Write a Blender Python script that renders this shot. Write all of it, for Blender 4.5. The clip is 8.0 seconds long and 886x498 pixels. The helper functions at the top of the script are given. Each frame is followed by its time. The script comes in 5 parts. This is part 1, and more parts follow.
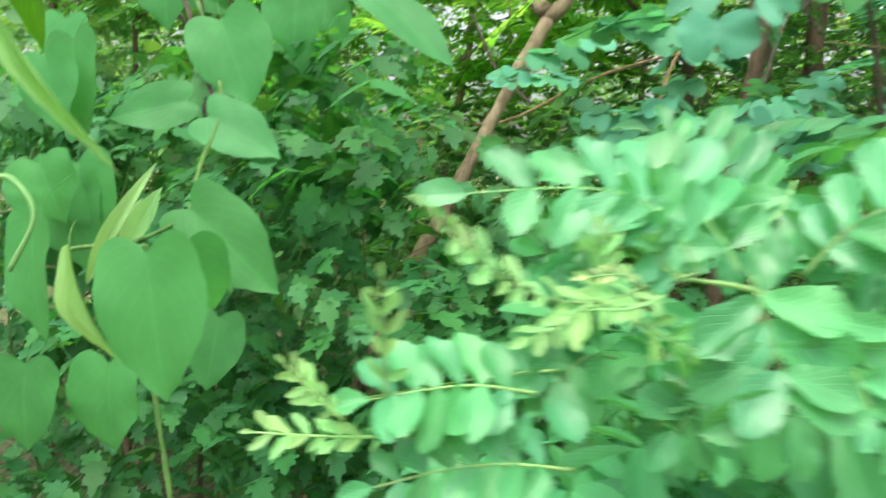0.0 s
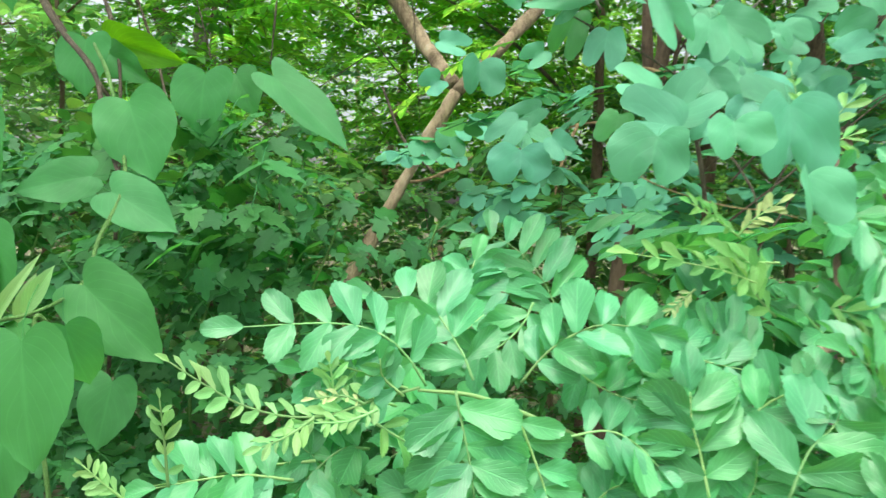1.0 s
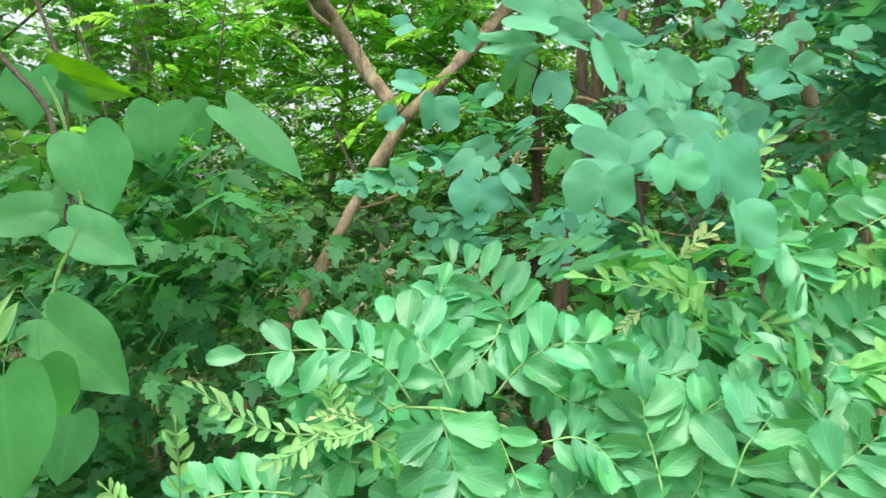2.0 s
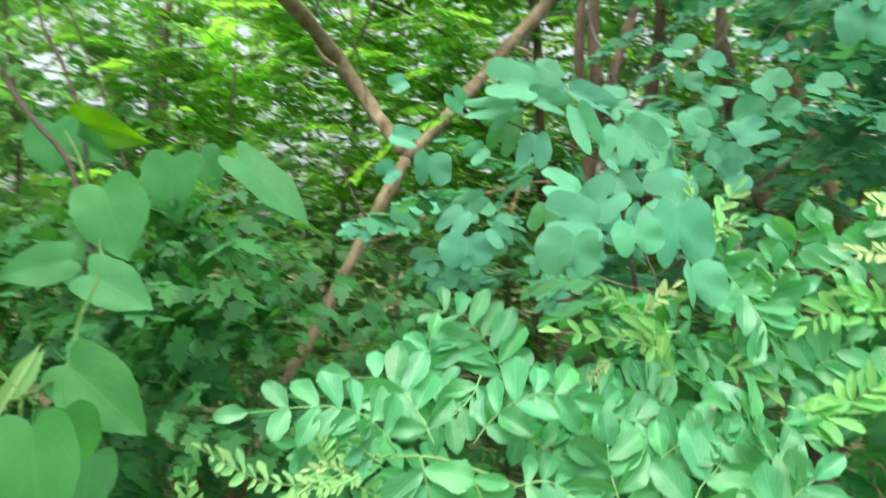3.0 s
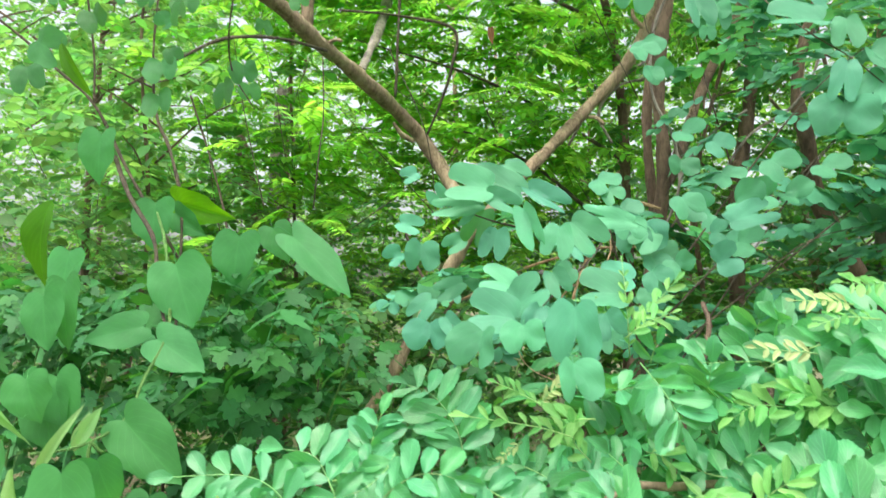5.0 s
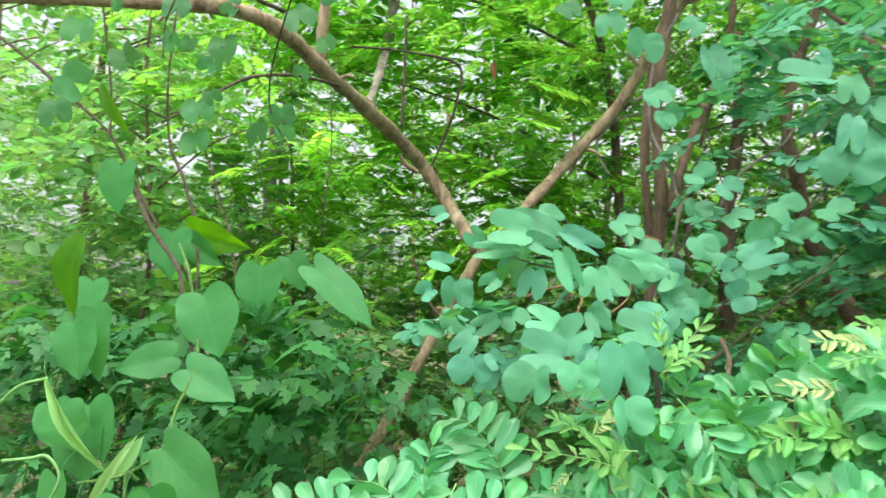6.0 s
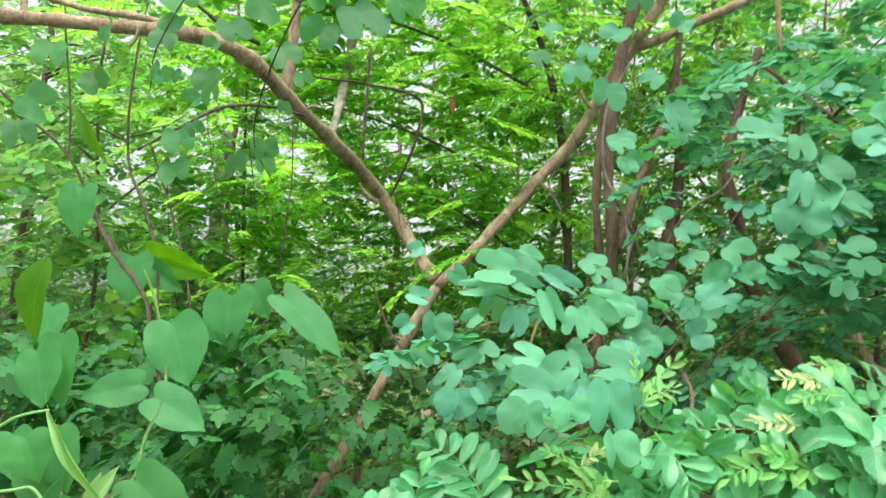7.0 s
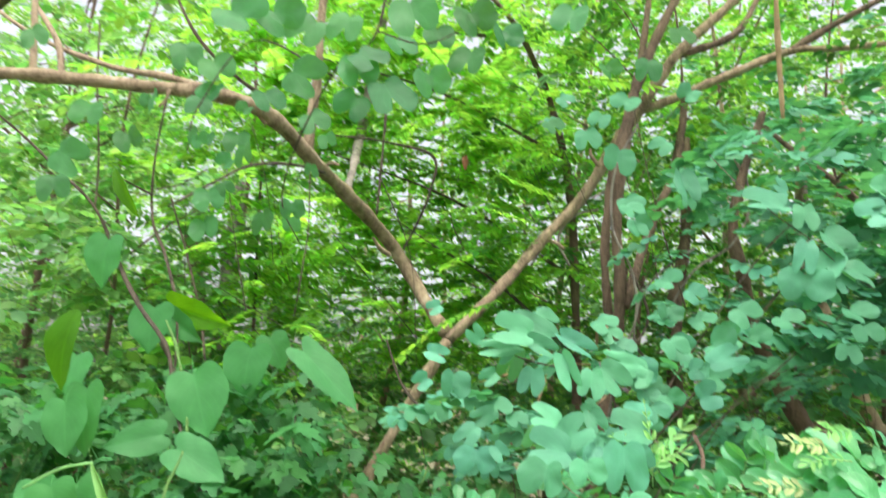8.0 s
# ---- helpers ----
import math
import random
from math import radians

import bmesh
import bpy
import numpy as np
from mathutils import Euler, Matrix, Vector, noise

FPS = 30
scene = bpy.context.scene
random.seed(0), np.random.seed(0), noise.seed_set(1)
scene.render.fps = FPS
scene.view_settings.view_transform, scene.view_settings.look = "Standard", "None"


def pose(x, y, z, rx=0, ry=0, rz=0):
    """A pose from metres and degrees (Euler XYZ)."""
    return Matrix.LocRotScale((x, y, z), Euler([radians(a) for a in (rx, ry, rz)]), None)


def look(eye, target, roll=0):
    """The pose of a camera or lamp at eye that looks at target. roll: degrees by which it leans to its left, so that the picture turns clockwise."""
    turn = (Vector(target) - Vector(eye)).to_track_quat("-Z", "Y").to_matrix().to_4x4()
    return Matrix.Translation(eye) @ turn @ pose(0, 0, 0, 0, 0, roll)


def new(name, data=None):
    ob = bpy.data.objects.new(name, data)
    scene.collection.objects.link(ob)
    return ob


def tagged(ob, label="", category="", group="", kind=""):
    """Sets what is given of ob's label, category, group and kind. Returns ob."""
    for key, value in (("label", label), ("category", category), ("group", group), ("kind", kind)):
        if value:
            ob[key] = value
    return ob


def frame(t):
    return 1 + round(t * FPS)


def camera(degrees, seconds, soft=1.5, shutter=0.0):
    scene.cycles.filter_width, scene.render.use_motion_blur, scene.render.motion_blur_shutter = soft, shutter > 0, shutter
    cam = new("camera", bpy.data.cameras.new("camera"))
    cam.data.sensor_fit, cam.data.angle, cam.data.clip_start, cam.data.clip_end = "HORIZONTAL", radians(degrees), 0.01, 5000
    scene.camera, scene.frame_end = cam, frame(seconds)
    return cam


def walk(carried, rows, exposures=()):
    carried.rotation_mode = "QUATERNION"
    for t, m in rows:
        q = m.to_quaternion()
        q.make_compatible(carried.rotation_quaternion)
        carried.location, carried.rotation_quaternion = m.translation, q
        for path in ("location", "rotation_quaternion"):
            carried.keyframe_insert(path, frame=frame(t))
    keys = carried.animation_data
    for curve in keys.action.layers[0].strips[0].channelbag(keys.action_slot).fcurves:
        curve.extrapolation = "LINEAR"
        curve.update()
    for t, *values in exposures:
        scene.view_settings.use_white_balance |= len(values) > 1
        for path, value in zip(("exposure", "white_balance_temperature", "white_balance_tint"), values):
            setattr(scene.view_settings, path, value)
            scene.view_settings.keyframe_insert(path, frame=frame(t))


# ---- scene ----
cam = camera(63.6, 8.0, 1.4, 0.7)
PATH = [
    (0, (0.09, 0.067, 1.553), (-0.064, 2.049, 1.34), 1.1),
    (0.5, (0.164, 0.006, 1.577), (0.078, 1.999, 1.435), 0.4),
    (1, (0.193, -0.032, 1.616), (0.189, 1.966, 1.516), 2.3),
    (1.5, (0.185, -0.059, 1.618), (0.273, 1.937, 1.53), 1.2),
    (1.7, (0.17, -0.066, 1.619), (0.301, 1.929, 1.569), 1.4),
    (2.8, (0.161, -0.139, 1.649), (0.356, 1.851, 1.637), 0.6),
    (3, (0.186, -0.148, 1.658), (0.309, 1.848, 1.687), 0.3),
    (3.5, (0.3, -0.187, 1.669), (0.149, 1.805, 1.744), 1.7),
    (4, (0.376, -0.205, 1.683), (0.204, 1.787, 1.757), 2.0),
    (4.5, (0.401, -0.22, 1.689), (0.176, 1.764, 1.8), 1.6),
    (4.7, (0.41, -0.232, 1.696), (0.163, 1.748, 1.827), 1.1),
    (5.8, (0.333, -0.303, 1.717), (0.104, 1.67, 1.946), 1.5),
    (6, (0.319, -0.325, 1.723), (0.129, 1.653, 1.948), 1.4),
    (6.5, (0.277, -0.353, 1.73), (0.184, 1.631, 1.964), 1.0),
    (7, (0.246, -0.379, 1.733), (0.23, 1.598, 2.033), 2.1),
    (7.5, (0.22, -0.406, 1.739), (0.246, 1.567, 2.07), 2.5),
    (8, (0.219, -0.438, 1.746), (0.185, 1.515, 2.175), 3.1),
]
walk(cam, [(t, look(eye, target, roll)) for t, eye, target, roll in PATH], [(0.0, 1.60, 6850, 7), (1.5, 1.41, 6650, 6), (3.3, 1.41, 6700, 6), (4.5, 1.52, 6850, 7), (6.5, 1.48, 6850, 8), (8.0, 1.50, 6900, 10)])
SKY, SUN = 0.15, 0.6

# ---- daylight: a bright, hazy sky over the clearing ----
world = bpy.data.worlds.new("sky")
scene.world = world
world.use_nodes = True
wn, wl = world.node_tree.nodes, world.node_tree.links
sky = wn.new("ShaderNodeTexSky")
sky.sky_type, sky.sun_disc = "NISHITA", False
sky.sun_elevation, sky.sun_rotation = radians(72), radians(184)
sky.air_density, sky.dust_density, sky.ozone_density = 1.0, 7.0, 1.0
haze = wn.new("ShaderNodeHueSaturation")
haze.inputs["Saturation"].default_value = 0.45
wl.new(sky.outputs["Color"], haze.inputs["Color"])
wl.new(haze.outputs["Color"], wn["Background"].inputs["Color"])
wn["Background"].inputs["Strength"].default_value = SKY

sun_data = bpy.data.lights.new("sun", "SUN")
sun_data.energy, sun_data.angle, sun_data.color = SUN, radians(70), (1.0, 0.95, 0.87)
sun = new("sun", sun_data)
sun.matrix_world = look((0, -3.2, 20), (0.4, 2.4, 2.3))

rng = np.random.default_rng(7)
hang = np.random.default_rng(11)
gaps = np.random.default_rng(23)


# ---- materials ----
def nodes_of(name):
    m = bpy.data.materials.new(name)
    m.use_nodes = True
    t = m.node_tree
    return m, t.nodes, t.links, t.nodes["Principled BSDF"], t.nodes["Material Output"]


def maths(n, l, op, a, b=None, c=None, clamp=False):
    q = n.new("ShaderNodeMath")
    q.operation, q.use_clamp = op, clamp
    for i, v in enumerate((a, b, c)):
        if v is None:
            continue
        if isinstance(v, (int, float)):
            q.inputs[i].default_value = v
        else:
            l.new(v, q.inputs[i])
    return q.outputs[0]


def leaf_material(name, colour, through_colour, share=0.4, rough=0.42, veins=7.0, slant=0.5, vary=0.25, hue=0.02, island=False, patch=0.25, vein=0.3, gloss=0.5, ridge=0.5):
    """A living leaf: waxy upper skin, light that shines through, veins by the leaf's own length and width."""
    m, n, l, skin, out = nodes_of(name)
    uv = n.new("ShaderNodeUVMap")
    sep = n.new("ShaderNodeSeparateXYZ")
    l.new(uv.outputs[0], sep.inputs[0])
    side = maths(n, l, "ABSOLUTE", maths(n, l, "MULTIPLY_ADD", sep.outputs[0], 2.0, -1.0))
    along = sep.outputs[1]
    rib = maths(n, l, "SUBTRACT", 1.0, maths(n, l, "MULTIPLY", side, 14.0), clamp=True)
    phase = maths(n, l, "FRACT", maths(n, l, "MULTIPLY", maths(n, l, "MULTIPLY_ADD", side, -slant, along), veins))
    line = maths(n, l, "SUBTRACT", 1.0, maths(n, l, "MULTIPLY", maths(n, l, "ABSOLUTE", maths(n, l, "SUBTRACT", phase, 0.5)), 9.0), clamp=True)
    net = maths(n, l, "MAXIMUM", rib, maths(n, l, "MULTIPLY", line, 0.6))
    if island:
        rnd = n.new("ShaderNodeNewGeometry").outputs["Random Per Island"]
    else:
        rnd = n.new("ShaderNodeObjectInfo").outputs["Random"]
    spot = n.new("ShaderNodeTexNoise")
    spot.inputs["Scale"].default_value, spot.inputs["Detail"].default_value = 22.0, 4.0
    geo = n.new("ShaderNodeNewGeometry")
    l.new(geo.outputs["Position"], spot.inputs["Vector"])
    bright = maths(n, l, "MULTIPLY_ADD", maths(n, l, "SUBTRACT", rnd, 0.5), 2 * vary, 1.0)
    bright = maths(n, l, "MULTIPLY", bright, maths(n, l, "MULTIPLY_ADD", spot.outputs["Fac"], 2 * patch, 1.0 - patch))
    bright = maths(n, l, "MULTIPLY_ADD", net, vein, bright)
    other = maths(n, l, "FRACT", maths(n, l, "MULTIPLY", rnd, 7.31))

    def shade(c):
        h = n.new("ShaderNodeHueSaturation")
        h.inputs["Color"].default_value = (*c, 1)
        l.new(maths(n, l, "MULTIPLY_ADD", other, 2 * hue, 0.5 - hue), h.inputs["Hue"])
        l.new(bright, h.inputs["Value"])
        return h.outputs[0]

    l.new(shade(colour), skin.inputs["Base Color"])
    skin.inputs["Roughness"].default_value = rough
    skin.inputs["Specular IOR Level"].default_value = gloss
    bump = n.new("ShaderNodeBump")
    bump.inputs["Strength"].default_value, bump.inputs["Distance"].default_value = 0.35, 0.002
    l.new(maths(n, l, "MULTIPLY_ADD", spot.outputs["Fac"], 0.5, maths(n, l, "MULTIPLY", net, -ridge)), bump.inputs["Height"])
    l.new(bump.outputs[0], skin.inputs["Normal"])
    glow = n.new("ShaderNodeBsdfTranslucent")
    l.new(shade(through_colour), glow.inputs["Color"])
    mix = n.new("ShaderNodeMixShader")
    mix.inputs[0].default_value = share
    l.new(skin.outputs[0], mix.inputs[1])
    l.new(glow.outputs[0], mix.inputs[2])
    l.new(mix.outputs[0], out.inputs[0])
    return m


def bark_material(name, dark, light, scale=18.0, rough=0.85, lichen=0.0):
    m, n, l, skin, out = nodes_of(name)
    geo = n.new("ShaderNodeNewGeometry")
    stretch = n.new("ShaderNodeMapping")
    stretch.inputs["Scale"].default_value = (1.0, 1.0, 0.35)
    l.new(geo.outputs["Position"], stretch.inputs["Vector"])
    fine = n.new("ShaderNodeTexNoise")
    fine.inputs["Scale"].default_value, fine.inputs["Detail"].default_value, fine.inputs["Roughness"].default_value = scale * 5, 6.0, 0.7
    l.new(stretch.outputs[0], fine.inputs["Vector"])
    wide = n.new("ShaderNodeTexNoise")
    wide.inputs["Scale"].default_value, wide.inputs["Detail"].default_value = scale, 5.0
    l.new(stretch.outputs[0], wide.inputs["Vector"])
    ramp = n.new("ShaderNodeValToRGB")
    ramp.color_ramp.elements[0].position, ramp.color_ramp.elements[0].color = 0.40, (*dark, 1)
    ramp.color_ramp.elements[1].position, ramp.color_ramp.elements[1].color = 0.66, (*light, 1)
    if lichen:
        e = ramp.color_ramp.elements.new(0.85)
        e.color = (lichen, lichen * 1.02, lichen * 0.9, 1)
    l.new(maths(n, l, "MULTIPLY_ADD", wide.outputs["Fac"], 0.62, maths(n, l, "MULTIPLY", fine.outputs["Fac"], 0.5)), ramp.inputs[0])
    l.new(ramp.outputs[0], skin.inputs["Base Color"])
    skin.inputs["Roughness"].default_value = rough
    bump = n.new("ShaderNodeBump")
    bump.inputs["Strength"].default_value, bump.inputs["Distance"].default_value = 1.0, 0.012
    l.new(fine.outputs["Fac"], bump.inputs["Height"])
    l.new(bump.outputs[0], skin.inputs["Normal"])
    return m


def soil_material():
    m, n, l, skin, out = nodes_of("leaf_litter")
    geo = n.new("ShaderNodeNewGeometry")
    a = n.new("ShaderNodeTexNoise")
    a.inputs["Scale"].default_value, a.inputs["Detail"].default_value = 1.3, 5.0
    b = n.new("ShaderNodeTexVoronoi")
    b.inputs["Scale"].default_value = 26.0
    for q in (a, b):
        l.new(geo.outputs["Position"], q.inputs["Vector"])
    ramp = n.new("ShaderNodeValToRGB")
    ramp.color_ramp.elements[0].position, ramp.color_ramp.elements[0].color = 0.25, (0.060, 0.048, 0.028, 1)
    ramp.color_ramp.elements[1].position, ramp.color_ramp.elements[1].color = 0.75, (0.14, 0.125, 0.07, 1)
    e = ramp.color_ramp.elements.new(0.55)
    e.color = (0.075, 0.11, 0.04, 1)
    l.new(maths(n, l, "MULTIPLY_ADD", b.outputs["Distance"], 0.5, maths(n, l, "MULTIPLY", a.outputs["Fac"], 0.8)), ramp.inputs[0])
    l.new(ramp.outputs[0], skin.inputs["Base Color"])
    skin.inputs["Roughness"].default_value = 0.95
    bump = n.new("ShaderNodeBump")
    bump.inputs["Strength"].default_value, bump.inputs["Distance"].default_value = 0.9, 0.03
    l.new(b.outputs["Distance"], bump.inputs["Height"])
    l.new(bump.outputs[0], skin.inputs["Normal"])
    return m


HEART = leaf_material("heart_leaf", (0.070, 0.288, 0.100), (0.13, 0.49, 0.08), 0.45, 0.5, 5.0, 0.75, 0.12, 0.008, vein=0.12, patch=0.22, gloss=0.26, ridge=0.3)
HEART_PALE = leaf_material("young_heart_leaf", (0.25, 0.48, 0.19), (0.32, 0.60, 0.14), 0.45, 0.5, 6.0, 0.6, 0.1, 0.01, gloss=0.35)
HEART_YELLOW = leaf_material("yellowing_leaf", (0.11, 0.30, 0.012), (0.24, 0.56, 0.012), 0.6, 0.5, 7.0, 0.6, 0.08, 0.01, gloss=0.25)
FEATHER = leaf_material("feather_leaflet", (0.078, 0.332, 0.142), (0.14, 0.53, 0.09), 0.34, 0.33, 6.0, 0.5, 0.22, 0.014, vein=0.42, patch=0.3, gloss=0.55, ridge=0.45)
FEATHER_MANY = leaf_material("feather_foliage", (0.070, 0.300, 0.120), (0.13, 0.50, 0.08), 0.36, 0.38, 6.0, 0.5, 0.3, 0.015, island=True, vein=0.25, gloss=0.3, ridge=0.25)
PALE = leaf_material("pale_leaflet", (0.24, 0.50, 0.19), (0.34, 0.66, 0.19), 0.4, 0.45, 5.0, 0.5, 0.2, 0.02, gloss=0.4)
YOUNG = leaf_material("young_leaflet", (0.16, 0.44, 0.13), (0.25, 0.60, 0.13), 0.4, 0.45, 5.0, 0.5, 0.2, 0.02, gloss=0.4)
BLUSH = leaf_material("blushed_leaflet", (0.42, 0.54, 0.25), (0.50, 0.64, 0.22), 0.4, 0.5, 5.0, 0.5, 0.2, 0.012, gloss=0.4)
LOBED = leaf_material("lobed_leaf", (0.092, 0.340, 0.208), (0.12, 0.46, 0.15), 0.32, 0.55, 4.0, 0.8, 0.25, 0.016, vein=0.10, patch=0.3, gloss=0.32, ridge=0.2)
LOBED_MANY = leaf_material("lobed_foliage", (0.088, 0.315, 0.195), (0.12, 0.46, 0.14), 0.36, 0.55, 4.0, 0.8, 0.3, 0.02, island=True, vein=0.06, gloss=0.22)
CUT = leaf_material("cut_leaf_foliage", (0.047, 0.205, 0.070), (0.09, 0.38, 0.045), 0.4, 0.5, 4.0, 0.9, 0.3, 0.015, island=True, vein=0.12, gloss=0.3)
FINE = leaf_material("fine_foliage", (0.13, 0.38, 0.05), (0.36, 0.78, 0.085), 0.6, 0.5, 3.0, 0.5, 0.35, 0.02, island=True, vein=0.0, gloss=0.2)
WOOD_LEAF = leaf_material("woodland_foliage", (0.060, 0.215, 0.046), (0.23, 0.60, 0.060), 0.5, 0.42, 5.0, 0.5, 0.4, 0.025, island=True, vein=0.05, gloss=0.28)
# paler woodland green for the left, with sky sheen put into the colour
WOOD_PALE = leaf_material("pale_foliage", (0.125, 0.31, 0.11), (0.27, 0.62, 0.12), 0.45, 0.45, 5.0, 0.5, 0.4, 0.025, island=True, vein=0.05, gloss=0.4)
# undergrowth green, also the shaded copy of the woodland green
WOOD_DARK = leaf_material("undergrowth_shade_foliage", (0.062, 0.200, 0.060), (0.13, 0.38, 0.05), 0.42, 0.45, 5.0, 0.5, 0.4, 0.025, island=True, vein=0.05, gloss=0.28)
FAR_LEAF = leaf_material("far_foliage", (0.11, 0.28, 0.07), (0.31, 0.62, 0.09), 0.5, 0.5, 4.0, 0.5, 0.4, 0.025, island=True, vein=0.0, gloss=0.25)
OLIVE = leaf_material("olive_leaf", (0.055, 0.20, 0.014), (0.13, 0.40, 0.014), 0.5, 0.5, 7.0, 0.6, 0.08, 0.01, gloss=0.2)
# lobed leaf again, its darker, yellower green standing in for backlight
LOBED_BACKLIT = leaf_material("backlit_lobed_leaf", (0.063, 0.230, 0.098), (0.138, 0.460, 0.070), 0.5, 0.5, 4.0, 0.8, 0.2, 0.015, vein=0.1, gloss=0.25)
BARK = bark_material("brown_bark", (0.125, 0.088, 0.053), (0.46, 0.36, 0.245), 20.0, 0.85, 0.42)
BARK_DARK = bark_material("dark_bark", (0.056, 0.037, 0.026), (0.205, 0.142, 0.10), 18.0)
BARK_GREY = bark_material("grey_bark", (0.10, 0.09, 0.08), (0.33, 0.30, 0.26), 16.0)
TWIG = bark_material("twig_bark", (0.042, 0.035, 0.025), (0.135, 0.108, 0.074), 40.0)
DRY = bark_material("dry_stalk", (0.22, 0.15, 0.08), (0.46, 0.33, 0.18), 40.0)
GREEN_STEM = bark_material("green_stem", (0.085, 0.25, 0.05), (0.18, 0.40, 0.10), 60.0, 0.6)
SOIL = soil_material()


# ---- making meshes ----
def spline(points, steps):
    """A smooth line through a few points."""
    p = [np.array(q, float) for q in points]
    p = [2 * p[0] - p[1]] + p + [2 * p[-1] - p[-2]]
    out = []
    for i in range(1, len(p) - 2):
        for s in range(steps):
            t = s / steps
            a, b, c, d = p[i - 1], p[i], p[i + 1], p[i + 2]
            out.append(0.5 * (2 * b + (c - a) * t + (2 * a - 5 * b + 4 * c - d) * t * t + (3 * b - a - 3 * c + d) * t ** 3))
    out.append(p[-2])
    return np.array(out)


def tube_mesh(name, points, radii, sides=8, steps=9, knots=0.16):
    """A round, uneven stem along points, with a radius at each."""
    line = spline(points, steps)
    rad = np.interp(np.linspace(0, len(radii) - 1, len(line)), range(len(radii)), radii)
    verts, faces = [], []
    side = Vector((0.3, 1, 0.2))
    for i, q in enumerate(line):
        d = Vector(line[min(i + 1, len(line) - 1)] - line[max(i - 1, 0)]).normalized()
        a = (side - d * side.dot(d)).normalized()
        b = d.cross(a)
        side = a
        swell = 1 + 1.3 * knots * noise.noise(Vector(q) * 9) + knots * max(0.0, noise.noise(Vector(q) * 17 + Vector((5, 1, 2)))) * 2
        for k in range(sides):
            w = 2 * math.pi * k / sides
            o = a * math.cos(w) + b * math.sin(w)
            r = rad[i] * (swell + 1.3 * knots * noise.noise((Vector(q) + o * rad[i]) * 26) + 0.7 * knots * noise.noise((Vector(q) + o * rad[i]) * 70))
            verts.append(tuple(Vector(q) + o * r))
    n = len(line)
    for i in range(n - 1):
        for k in range(sides):
            k2 = (k + 1) % sides
            faces.append((i * sides + k, i * sides + k2, (i + 1) * sides + k2, (i + 1) * sides + k))
    faces.append(tuple(range(sides))[::-1])
    faces.append(tuple((n - 1) * sides + k for k in range(sides)))
    me = bpy.data.meshes.new(name)
    me.from_pydata(verts, [], faces)
    me.shade_smooth()
    return me


def outline(points, n):
    """n + 1 places along the half outline of a leaf, from its base round to its tip."""
    line = spline([(x, y, 0) for x, y in points], 8)
    run = np.concatenate(([0], np.cumsum(np.linalg.norm(np.diff(line, axis=0), axis=1))))
    at = np.linspace(0, run[-1], n + 1)
    return np.stack([np.interp(at, run, line[:, 0]), np.interp(at, run, line[:, 1])], 1)


def blade(points, n, rings, end=1.0, cup=0.12, bend=0.15, wave=0.0, tooth=0.0, seed=0, warp=0.0):
    """A leaf blade of length 1 along +y and normal +z: vertices, quads and the place of each vertex on the leaf.
    end: where the midrib ends. cup: how far the halves fold up. bend: how far the tip droops."""
    r = np.random.default_rng(seed)
    half = outline(points, n)
    if tooth:
        half[1:-1] *= 1 + tooth * np.where(np.arange(n - 1) % 2, 1, -1)[:, None]
    mid = np.linspace(0, end, n + 1)
    verts, uvs, index = [], [], {}
    ph = r.uniform(0, 6.28, 3)
    for hand in (-1, 1):
        for i in range(n + 1):
            for s in range(rings + 1):
                if s == 0 and hand == 1:
                    index[hand, i, s] = index[-1, i, 0]
                    continue
                if s and i in (0, n):
                    index[hand, i, s] = index[hand, i, 0]
                    continue
                f = s / rings
                x, y = hand * f * half[i, 0], (1 - f) * mid[i] + f * half[i, 1]
                z = cup * abs(x) * (1 - 0.5 * abs(x)) - bend * max(y, 0) ** 2 - 0.25 * bend * x * x
                z += wave * f * f * math.sin(9 * y + ph[0] + hand * ph[1]) + 0.25 * wave * math.sin(6 * x + ph[2])
                index[hand, i, s] = len(verts)
                verts.append((x, y, z))
                uvs.append((0.5 + 0.5 * hand * f, y))
    if warp:
        off = Vector((seed * 3.7, seed * 1.9, 0))
        for k, (x, y, z) in enumerate(verts):
            a, b = noise.noise(Vector((x, y, 0)) * 2.6 + off), noise.noise(Vector((x, y, 5)) * 2.6 + off)
            f = warp * min(1.0, 4 * abs(x))
            verts[k] = (x + f * a, y + f * b, z + 0.8 * f * noise.noise(Vector((x, y, 9)) * 3.4 + off))
    quads = []
    for hand in (-1, 1):
        for i in range(n):
            for s in range(rings):
                q = [index[hand, i, s], index[hand, i, s + 1], index[hand, i + 1, s + 1], index[hand, i + 1, s]]
                q = list(dict.fromkeys(q))
                if len(q) > 2:
                    quads.append(tuple(q if hand == 1 else q[::-1]))
    return np.array(verts), quads, np.array(uvs)


def mesh_of(name, verts, faces, uvs, smooth=True):
    me = bpy.data.meshes.new(name)
    me.from_pydata([tuple(v) for v in verts], [], faces)
    layer = me.uv_layers.new(name="leaf")
    loops = np.zeros(len(me.loops), int)
    me.loops.foreach_get("vertex_index", loops)
    layer.data.foreach_set("uv", np.asarray(uvs)[loops].astype(np.float32).ravel())
    if smooth:
        me.shade_smooth()
    return me


